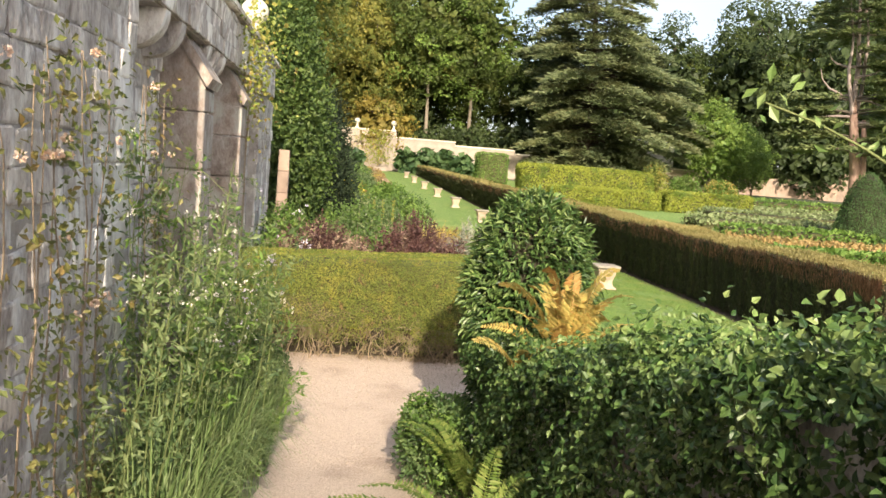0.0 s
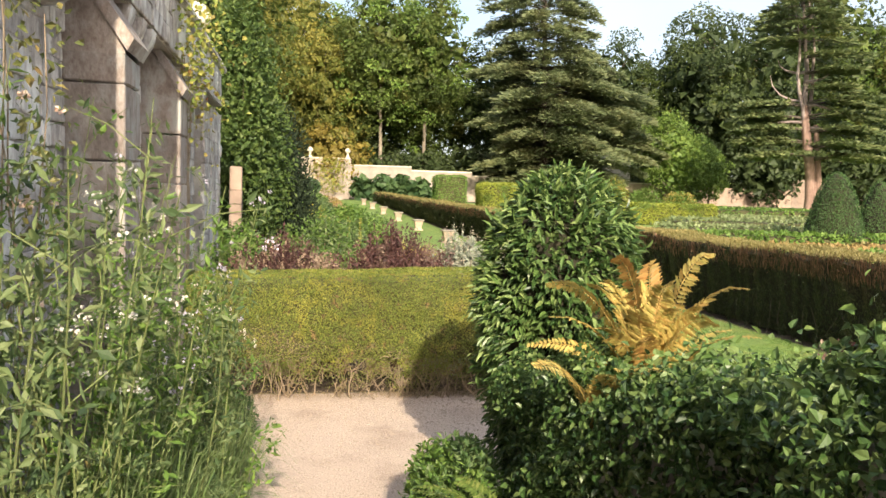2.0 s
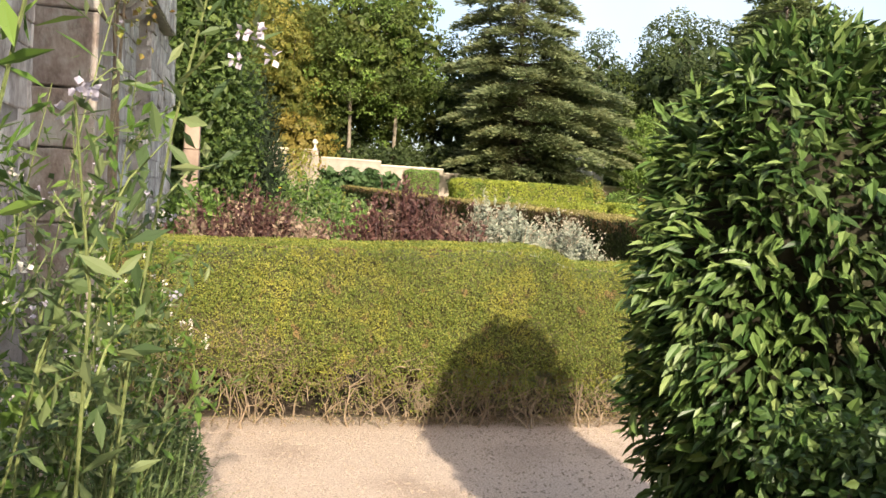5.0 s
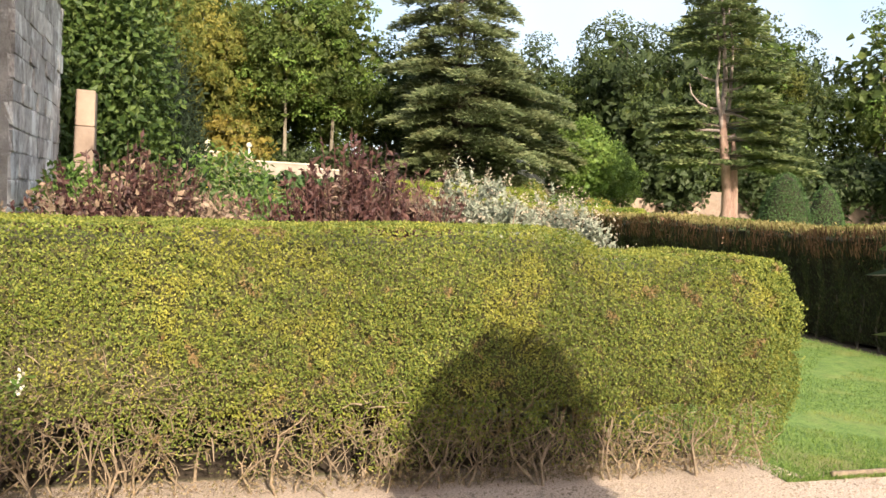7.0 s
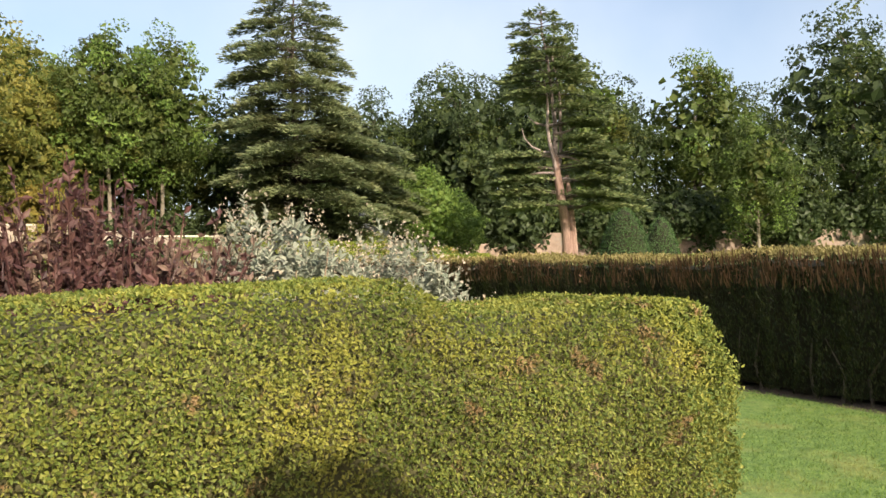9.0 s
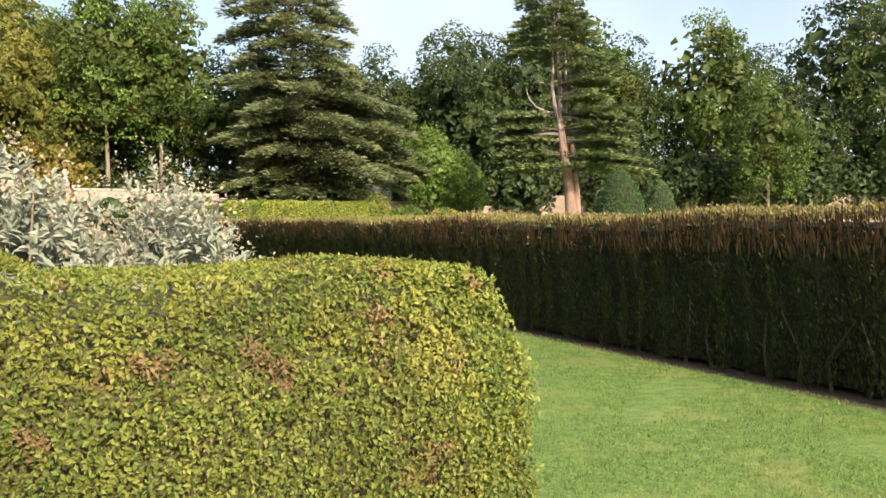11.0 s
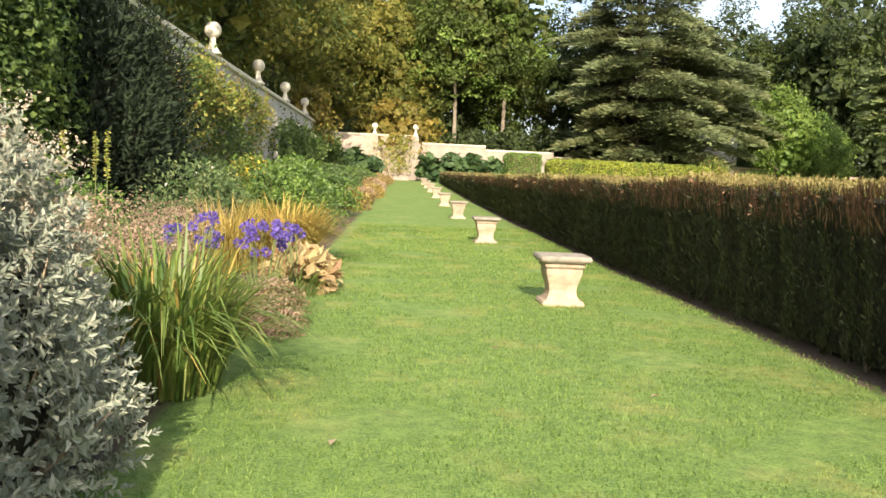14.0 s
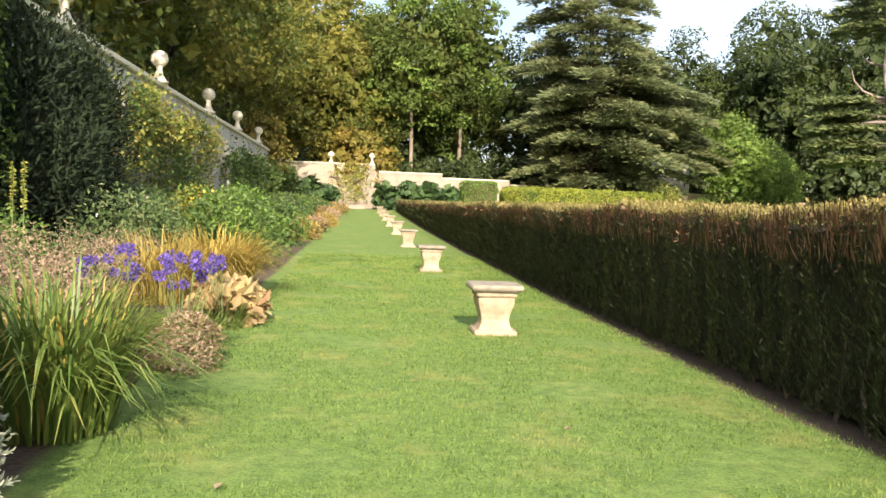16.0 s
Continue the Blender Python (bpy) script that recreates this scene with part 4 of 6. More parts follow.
# ---------------------------------------------------------------- topiary
def topiary(at, prof, label, seed, n=5000, L=0.12):
    """A clipped yew of turned shape: radius by height."""
    r = np.random.default_rng(seed)
    ob = thing("topiary", at, label, "topiary", "clipped yews")
    H, R = prof[-1][1], max(p[0] for p in prof)
    # solid filler under the leaves, its dark tone standing in for shade
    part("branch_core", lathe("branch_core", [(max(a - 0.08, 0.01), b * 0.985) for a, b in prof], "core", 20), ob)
    zz = np.linspace(0, H, 200)
    rr = np.interp(zz, [p[1] for p in prof], [p[0] for p in prof])
    z = r.choice(zz, n * 3, p=(rr + 0.02) / (rr + 0.02).sum())[:n] + r.normal(0, 0.02, n)
    rad = np.interp(z, zz, rr)
    sl = np.interp(z, zz, np.gradient(rr, zz))
    a = r.uniform(0, 2 * np.pi, n)
    N = unit(np.stack([np.cos(a), np.sin(a), -sl], -1))
    P = np.stack([rad * np.cos(a), rad * np.sin(a), z], -1) + N * r.normal(0, 0.03, (n, 1))
    g = Geo()
    scatter(g, P, N, L, 0, 0.5, 0.5, 0.5, seed)
    part("foliage", g.mesh("foliage", "topiary"), ob)


topiary((23.6, 29.0, 0.1), [(0.9, 0), (1.45, 0.25), (1.5, 0.8), (1.25, 1.8), (1.0, 2.8), (0.6, 3.7), (0.2, 4.1), (0.02, 4.15)], "dark green clipped yew of teardrop shape", 51, 14000, 0.09)
topiary((27.8, 30.9, 0.15), [(0.8, 0), (1.15, 0.3), (1.15, 1.0), (0.9, 2.2), (0.5, 3.3), (0.02, 3.85)], "dark green clipped yew of narrow cone shape", 52, 9000, 0.09)


# ---------------------------------------------------------------- trees
def tree(name, label, H, R, mats, seed, bark="bark", clear=0.3, L=0.42, clumps=60, per=120, trunk_r=0.35, flat=0.75):
    """A broadleaf tree: tapered trunk, limbs, and a crown of leafy clumps."""
    r = np.random.default_rng(seed)
    ob = thing(name, (0, 0, 0), label, "tree")
    lean = r.normal(0, 0.03, 2) * H
    t = np.linspace(0, 1, 7)
    pts = np.stack([lean[0] * t ** 2, lean[1] * t ** 2, t * H * 0.85], -1)
    g = Geo()
    tube(g, pts, trunk_r * (1 - 0.85 * t) + 0.02, 8)
    cen = []
    zc, hz = H * (1 + clear) / 2, H * (1 - clear) / 2
    while len(cen) < clumps:
        u = unit(r.normal(size=3))
        q = u * r.uniform(0.45, 0.95) ** 0.6
        w = 1.0 - 0.25 * (q[2] > 0.3) * q[2]
        cen.append((q[0] * R * w, q[1] * R * w, zc + q[2] * hz))
    cen = np.array(cen)
    for k in r.choice(clumps, min(16, clumps), replace=False):
        c = cen[k]
        a = min(max((c[2] - 0.35 * R) / (H * 0.85), clear * 0.8), 0.92)
        s = np.array([lean[0] * a ** 2, lean[1] * a ** 2, a * H * 0.85])
        tube(g, [s, s * 0.55 + c * 0.45 + [0, 0, 0.05 * R], c], [trunk_r * (1 - a) * 0.5 + 0.06, 0.06, 0.025], 5, 1)
    part("trunk", g.mesh("trunk", bark, "bark", shade=True), ob)
    g = Geo()
    sub = 5
    for k, c in enumerate(cen):
        cr = R * r.uniform(0.22, 0.36)
        mi = int(r.random() < 0.25) if len(mats) > 1 else 0
        v = unit(r.normal(size=(sub, 3)) + [0, 0, 0.25])
        for q in range(sub):
            m = per // sub
            u = unit(r.normal(size=(m, 3)) + v[q] * 0.5)
            P = c + v[q] * cr * 0.62 * [1, 1, flat] + u * cr * 0.5 * np.array([1, 1, flat]) * r.uniform(0.5, 1.1, (m, 1))
            P[:, 2] = np.maximum(P[:, 2], 0.1)
            scatter(g, P, unit(u + [0, 0, 0.3]), L, mi, 0.6, 0.25, 0.6, seed * 700 + k * sub + q)
    u = unit(r.normal(size=(900, 3)))
    P = u * np.array([R, R, hz]) * r.uniform(0.25, 0.84, (900, 1)) + [0, 0, zc]
    scatter(g, P, u, 0.17 * R, 0, 0.8, 0.15, 0.5, seed)
    part("crown", g.mesh("crown", *mats), ob)
    return ob


def place(ob, x, y, s=1.0, turn=0.0, z=None):
    m = pose(x, y, float(gz(x, y)) if z is None else z, 0, 0, turn)
    c = copy_thing(ob, m)
    c.scale = (s, s, s)
    return c


oak_dark = tree("oak_tree", "tall dark green oak in dense summer leaf", 26, 8.5, ("dark_tree", "mid_tree"), 101, clear=0.08, clumps=84)
oak_mid = tree("lime_tree", "tall mid-green broadleaf tree at the wood edge", 27, 7.5, ("mid_tree", "light_tree"), 102, "pale_bark", clear=0.1, clumps=95)
autumn = tree("beech_tree", "broadleaf tree turning yellow-brown in early autumn", 25, 7.5, ("autumn_tree", "mid_tree"), 103, clear=0.05, clumps=84)
ash = tree("ash_tree", "tall light green ash with an airy crown", 29, 6.5, ("mid_tree", "light_tree"), 104, "pale_bark", clear=0.3, clumps=90, L=0.44, trunk_r=0.3)
low_tree = tree("young_tree", "small bright green leafy tree", 13, 4.6, ("light_tree",), 105, clear=0.05, clumps=60, L=0.34, trunk_r=0.2)
gold = tree("golden_shrub", "rounded shrub with golden autumn leaves", 5, 2.6, ("gold_tree", "autumn_tree"), 106, clear=0.02, clumps=36, L=0.26, per=70, trunk_r=0.1)
under = tree("laurel_shrub", "dark evergreen shrub at the foot of the wood", 6, 4.2, ("dark_tree",), 107, clear=0.0, clumps=40, L=0.5, per=40, trunk_r=0.15)
# first of each kind stands in the wood
for ob, x, y, s, a in ((oak_dark, 60, 112, 1.2, 0), (oak_mid, 3.5, 112, 1.0, 10), (autumn, -13, 36, 0.9, 0), (ash, 11.6, 98, 0.98, 0), (low_tree, 41.0, 86, 0.95, 0), (gold, -0.6, 93.0, 1.9, 0), (under, -16, 97, 1.0, 0)):
    ob.matrix_basis = pose(x, y, float(gz(x, y)), 0, 0, a)
    ob.scale = (s, s, s)
WOOD = [(autumn, -15, 14, 0.85, 40), (autumn, -13.5, 25, 0.95, 80), (oak_mid, -19, 30, 0.9, 20), (autumn, -14, 46, 1.0, 150), (oak_dark, -20, 42, 0.9, 60), (autumn, -13.5, 57, 0.95, 210),
        (oak_mid, -18, 64, 1.0, 120), (autumn, -12.5, 69, 0.9, 300), (autumn, -12, 80, 1.0, 30), (oak_dark, -18, 82, 1.0, 90), (autumn, -9.5, 98, 1.05, 200), (autumn, -5, 108, 1.1, 330),
        (oak_mid, -14, 106, 1.05, 77), (oak_mid, 2, 124, 1.05, 50), (oak_mid, 9, 108, 0.95, 240), (ash, 5.7, 96.5, 0.86, 100), (oak_mid, 13, 104, 0.75, 280), (oak_dark, 22, 106, 0.8, 190),
        (oak_dark, 30, 112, 0.85, 15), (ash, 8.5, 126, 0.95, 310), (oak_dark, 38, 116, 0.8, 145), (oak_dark, 70, 108, 1.12, 130), (oak_dark, 52, 122, 0.85, 260), (oak_mid, 79, 112, 1.34, 20),
        (oak_dark, 88, 110, 1.0, 75), (oak_mid, 103, 104, 1.23, 160), (oak_dark, 112, 92, 0.8, 220), (oak_mid, 96, 84, 0.85, 340), (oak_dark, 128, 92, 1.5, 33), (oak_dark, 140, 74, 1.5, 66), (oak_dark, 92, 116, 1.2, 12), (oak_dark, 64, 122, 1.15, 215), (oak_dark, 46, 118, 0.95, 115),
        (oak_dark, 118, 108, 1.1, 99), (oak_mid, 150, 96, 1.2, 11),         (low_tree, 46, 90, 0.75, 70), (low_tree, 52, 96, 0.6, 200), (autumn, -2, 99, 0.8, 111)]
for ob, x, y, s, a in WOOD:
    place(ob, x, y, s * (1.12 if y > 90 else 1.0), a)
for x, y, s, a in ((-8, 96, 1.0, 30), (6, 97, 0.9, 80), (12, 98, 1.0, 140), (19, 99, 1.1, 220), (27, 100, 1.1, 300), (35, 102, 1.2, 60), (-22, 92, 1.3, 10), (56, 110, 1.1, 170), (66, 106, 1.1, 250), (80, 102, 1.2, 20), (94, 98, 1.2, 90), (3.5, 103, 1.2, 45), (47, 100, 0.8, 130), (108, 90, 1.1, 60), (50, 116, 1.3, 5), (58, 118, 1.3, 15), (74, 112, 1.3, 95), (84, 108, 1.3, 125), (90, 104, 1.2, 195), (100, 100, 1.3, 225), (114, 96, 1.3, 35), (122, 92, 1.3, 65), (130, 86, 1.3, 305), (138, 82, 1.3, 115), (31, 104, 1.1, 40), (23, 103, 1.1, 180), (146, 78, 1.3, 10)):
    place(under, x, y, s * (1.6 if x > 45 else 1.15), a)
place(gold, -9.5, 72, 1.3, 100, 3.2)


def plates(g, trunk, spec, r, L=0.55, mi=0, wood=None, wmi=0, droop=0.12, per=10.0, fuzz=0.13):
    """Flat sprays of needles on outstretched boughs: (height, azimuth, reach, width) each."""
    for z, a, R, w in spec:
        s = np.array([np.interp(z, trunk[:, 2], trunk[:, k]) for k in (0, 1)] + [z])
        d = np.array([math.cos(a), math.sin(a), 0])
        q = np.array([-d[1], d[0], 0])
        t = np.linspace(0, 1, 5)
        pts = s + d * R * t[:, None] + np.array([0, 0, 1]) * (0.18 * R * t - (0.18 + droop) * R * t ** 2)[:, None]
        if wood is not None:
            tube(wood, pts, np.linspace(0.03 + 0.01 * R, 0.015, 5), 4, wmi)
        n = int(per * R * w)
        u = r.uniform(0.22, 1.05, n) ** 0.8
        v = r.normal(0, 0.38, n) * w * np.clip(1.25 - 0.75 * u, 0.2, 1) * 0.9
        c = s + d * (R * u)[:, None] + q * v[:, None]
        c[:, 2] += 0.18 * R * u - (0.18 + droop) * R * u ** 2 - 0.04 * v ** 2 + r.normal(0, fuzz, n)
        D = d * 0.8 + q * np.sign(v)[:, None] * 0.5 + r.normal(0, 0.35, (n, 3)) * [1, 1, 0.45]
        U = np.array([0, -0.45, 0.8]) + r.normal(0, 0.4, (n, 3))
        s_ = L * r.uniform(0.6, 1.5, n)
        leaves(g, c, D, U, s_, s_ * 0.3, mi, 0.1)


def cedar():
    r = np.random.default_rng(120)
    ob = thing("cedar_tree", (25.0, 88.0, 1.1), "great cedar with layered grey-green horizontal boughs", "tree")
    tz = np.linspace(0, 33.5, 9)
    trunk = np.stack([0.25 * np.sin(tz * 0.2), 0.0 * tz, tz], -1)
    wood, g = Geo(), Geo()
    tube(wood, trunk, np.linspace(0.6, 0.05, 9), 10)
    spec = []
    z = 2.0
    while z < 33.4:
        reach = np.interp(z, [2, 7, 12, 16, 18, 23, 28, 33.5], [8.5, 11.5, 10.8, 9.8, 7.2, 7.8, 6.4, 1.6])
        n = 9 if z < 17 else 8
        a0 = r.uniform(0, 6.28)
        for k in range(n):
            a = a0 + 2 * np.pi * k / n + r.normal(0, 0.25)
            R = reach * r.uniform(0.6, 1.1) * (1.0 + 0.22 * math.cos(a) * (z < 16))
            spec.append((z + r.normal(0, 0.4), a, R, max(0.9, R * 0.42)))
        z += r.uniform(0.8, 1.15) if z < 17 else r.uniform(1.0, 1.5)
    plates(g, trunk, spec, r, 0.62, 0, wood, 0, 0.12, 20.0, 0.19)
    part("trunk", wood.mesh("trunk", "bark", shade=True), ob, "dark trunk and boughs")
    part("crown", g.mesh("crown", "cedar"), ob)


def redpine():
    r = np.random.default_rng(121)
    ob = thing("red_pine", (50.2, 70.0, 0.9), "tall half-bare conifer with a peeling reddish trunk", "tree")
    wood, bough, g = Geo(), Geo(), Geo()
    tz = np.linspace(0, 12, 7)
    lean = lambda z: -0.108 * z + 0.18 * np.sin(z * 0.42)
    main = np.stack([lean(tz), 0 * tz, tz], -1)
    tube(wood, main, np.array([0.8, 0.6, 0.54, 0.52, 0.5, 0.42, 0.32]), 12)
    second = np.stack([lean(tz[:6]) + 0.62 + 0.05 * tz[:6], -0.2 + 0 * tz[:6], tz[:6]], -1)
    tube(wood, second, np.array([0.5, 0.42, 0.36, 0.33, 0.3, 0.24]), 10)
    part("trunk", wood.mesh("trunk", "red_bark", shade=True), ob, "peeling red-brown double trunk")
    for dx, top, rr in ((-0.6, 22, 0.3), (0.1, 28.0, 0.36), (0.85, 23.5, 0.27)):
        z = np.linspace(8.4, top, 9)
        p = np.stack([lean(z) + dx * smooth(z, 8.5, 15) * 1.4 + 0.12 * np.sin(z * 0.9 + dx * 4), 0.3 * dx * smooth(z, 9, 14), z], -1)
        limb = Geo()
        tube(limb, p, np.linspace(rr, 0.05, 9), 8)
        part("limb", limb.mesh("limb", "grey_bark", shade=True), ob, "bare grey-brown limb")
    east, west = -0.64, 2.5
    for z, a, R, up in ((12.5, west, 3.6, 2.8), (10.2, west + 0.2, 4.4, -0.4), (14.5, east, 2.6, 1.4), (9.6, east + 0.2, 3.0, -0.9), (15.5, west - 0.3, 3.0, 1.6), (12.0, east + 0.3, 3.4, -1.2)):
        q = np.array([lean(z), 0, z])
        d = np.array([math.cos(a), math.sin(a), 0])
        limb = Geo()
        tube(limb, [q, q + d * R * 0.35 + [0, 0, 0.05], q + d * R * 0.7 + [0, 0, 0.25 * up], q + d * R * 0.92 + [0, 0, 0.6 * up], q + d * R + [0, 0, up]], [0.19, 0.15, 0.11, 0.07, 0.03], 6)
        part("limb", limb.mesh("limb", "grey_bark", shade=True), ob, "bare crooked limb")
    trunk = np.stack([lean(np.linspace(0, 29, 12)), np.zeros(12), np.linspace(0, 29, 12)], -1)
    spec = []
    for z in np.arange(18.8, 28.3, 1.25):
        reach = np.interp(z, [18.6, 20.5, 23, 26, 28.3], [5.4, 6.0, 4.6, 3.4, 1.4])
        spec += [(z + r.normal(0, 0.15), k * 0.9 + r.normal(0, 0.2) + z, reach * r.uniform(0.7, 1.05), reach * 0.45) for k in range(6)]
    for zs, a, reach in (((6.6, 8.0, 9.3, 10.6, 12.0), west, 7.0), ((6.3, 7.6, 9.0, 10.6, 12.2, 13.8, 15.4, 17.0), east, 8.2)):
        for z in zs:
            spec += [(z + r.normal(0, 0.12), a + r.normal(0, 0.55), reach * r.uniform(0.65, 1.08) * (1 if z < 13 else 0.75), r.uniform(2.2, 3.4)) for _ in range(5)]
    plates(g, trunk, spec, r, 0.6, 0, bough, 0, 0.03, 24.0, 0.11)
    part("bough_wood", bough.mesh("bough_wood", "bark", shade=True), ob)
    part("crown", g.mesh("crown", "pine"), ob)


cedar()
redpine()


# ---------------------------------------------------------------- white house behind the trees
def house():
    ob = thing("white_house", (36.6, 95.5, 1.3), "small white rendered house behind the trees", "house")
    part("wall", box_mesh("wall", (5, 4, 6.3), "plaster", 0.03), ob)
    g = Geo()
    g.add([(-2.7, -2.2, 6.2), (2.7, -2.2, 6.2), (2.7, 0, 6.9), (-2.7, 0, 6.9), (-2.7, 2.2, 6.2), (2.7, 2.2, 6.2)], [(0, 1, 2, 3), (3, 2, 5, 4)])
    g.add([(-2.5, -2, 6.2), (-2.5, 2, 6.2), (-2.5, 0.02, 6.8), (-2.5, 0, 6.8)], [0, 1, 2, 3])
    part("roof", g.mesh("roof", "slate"), ob, "grey slate roof")
    for x in (-1.4, 0.1, 1.5):
        w = part("window", box_mesh("window", (0.9, 0.1, 1.2), "plaster", 0.02), ob, at=(x, -2.02, 1.5))
        part("pane", box_mesh("pane", (0.74, 0.04, 1.04), "glass", 0.0), w, at=(0, -0.05, 0.08))


house()


# ---------------------------------------------------------------- shrubs, climbers and bed plants
def shrub(name, at, rad, n, L, mats, label, seed, category="shrub", aspect=0.5, stems=8, stem_mat="twig", clumps=16, lift=0.6, spread=0.42, tips=None, group=""):
    """A leafy shrub: stems from the ground, and leaves in uneven clumps round them."""
    r = np.random.default_rng(seed)
    x, y = at
    ob = thing(name, (x, y, float(gz(x, y))), label, category, group)
    rad = np.array(rad, float)
    u = unit(r.normal(size=(clumps, 3)))
    u[:, 2] = np.abs(u[:, 2]) ** 0.8
    cen = u * r.uniform(0.35, 0.75, (clumps, 1)) * rad + [0, 0, rad[2] * 0.18]
    for k in range(stems):
        g = Geo()
        e = cen[k % clumps]
        b = np.array([e[0] * 0.25, e[1] * 0.25, 0])
        tube(g, [b, b * 0.4 + e * 0.6 * [0.8, 0.8, 1], e * 1.12], [0.012 + 0.012 * rad[2], 0.012, 0.004], 5)
        part("stem", g.mesh("stem", stem_mat), ob)
    g = Geo()
    per = n // clumps
    for k, c in enumerate(cen):
        v = unit(r.normal(size=(per, 3)))
        P = c + v * rad * spread * r.uniform(0.35, 1.05, (per, 1)) ** 0.6
        P[:, 2] = np.abs(P[:, 2])
        q = np.linalg.norm(P / rad, axis=1, keepdims=True)
        P = P * np.minimum(1, r.uniform(0.9, 1.06, q.shape) / np.maximum(q, 0.05))
        N = unit(v * 0.6 + P / rad / np.maximum(np.linalg.norm(P / rad, axis=1, keepdims=True), 0.2) * 0.7 + [0, 0, 0.25])
        mi = int(k % len(mats))
        scatter(g, P, N, L, mi, aspect, lift, 0.6, seed * 50 + k)
    part("foliage", g.mesh("foliage", *mats), ob)
    if tips:
        tm, tn, tl = tips
        g = Geo()
        v = unit(r.normal(size=(tn, 3)) + [0, 0, 0.7])
        P = v * rad * r.uniform(0.8, 1.0, (tn, 1)) + [0, 0, rad[2] * 0.05]
        P[:, 2] = np.abs(P[:, 2])
        for m in range(3):
            scatter(g, P + r.normal(0, tl * 0.5, P.shape), v, tl, 0, 0.7, 0.6, 0.9, seed + m)
        part("blossom", g.mesh("blossom", tm), ob)
    return ob


def silver_shrub(at, rad, shoots, L, heads, label, seed):
    """Felted grey shrub: shoots ending in whorls of broad leaves."""
    r = np.random.default_rng(seed)
    ob = thing("silver_shrub", (*at, 0), label, "shrub")
    rad = np.array(rad)
    # inner body painted near-black as the shade behind the shoots
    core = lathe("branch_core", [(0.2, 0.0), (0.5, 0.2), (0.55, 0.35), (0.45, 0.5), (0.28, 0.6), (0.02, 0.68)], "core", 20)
    inner = part("branch_core", core, ob, "inner block coloured near-black for shade")
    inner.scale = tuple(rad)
    u = unit(r.normal(size=(shoots, 3)) + [0, 0, 0.15])
    u[:, 2] = np.abs(u[:, 2])
    u[:, 2] = u[:, 2] ** 0.75
    lump = 1 + 0.06 * np.sin(u[:, 0] * 7 + u[:, 2] * 9) + 0.07 * np.sin(u[:, 1] * 11 - u[:, 2] * 6)
    tip = u * rad * (r.uniform(0.3, 1.0, shoots) ** 0.45 * lump)[:, None]
    tip[:, :2] *= 1 + 0.12 * np.exp(-((tip[:, 2:3] / rad[2] - 0.3) / 0.25) ** 2)
    ax = unit(u / rad + [0, 0, 0.35] + r.normal(0, 0.25, (shoots, 3)))
    g, gs = Geo(), Geo()
    for lay in range(11):
        f = lay / 10
        q = unit(np.cross(ax, r.normal(size=(shoots, 3))))
        D = q * (1 - 0.55 * f) + ax * (0.15 + 0.75 * f) + r.normal(0, 0.12, q.shape)
        s = L * r.uniform(0.75, 1.25, shoots) * (1.05 - 0.5 * f)
        P = tip - ax * (0.13 * (1 - f))
        broad_leaves(g, P, D, ax + r.normal(0, 0.2, q.shape), s, s * 0.46, 0, 0.25)
    part("foliage", g.mesh("foliage", "silver"), ob)
    for k in range(0, shoots, max(1, shoots // 40)):
        gs = Geo()
        b = tip[k] * [0.2, 0.2, 0]
        tube(gs, [b, b * 0.4 + tip[k] * 0.6, tip[k]], [0.014, 0.009, 0.004], 5)
        part("stem", gs.mesh("stem", "twig"), ob)
    up = np.argsort(-tip[:, 2] + r.normal(0, 0.25, shoots))[:heads]
    g = Geo()
    for m in range(9):
        P = tip[up] + ax[up] * r.uniform(0.02, 0.12, (heads, 1)) + r.normal(0, 0.02, (heads, 3))
        scatter(g, P, ax[up], 0.02, 0, 0.8, 0.6, 0.9, seed + m)
    part("blossom", g.mesh("blossom", "silver_head"), ob, "faded buff seed heads")


silver_shrub((-3.15, 0.55), (1.0, 0.9, 1.92), 2600, 0.075, 220, "silver-leaved shrub with faded seed heads behind the hedge", 201)
silver_shrub((-2.36, 0.6), (0.63, 1.05, 1.8), 2400, 0.064, 260, "silver-grey felted shrub spilling beside the lawn", 202)


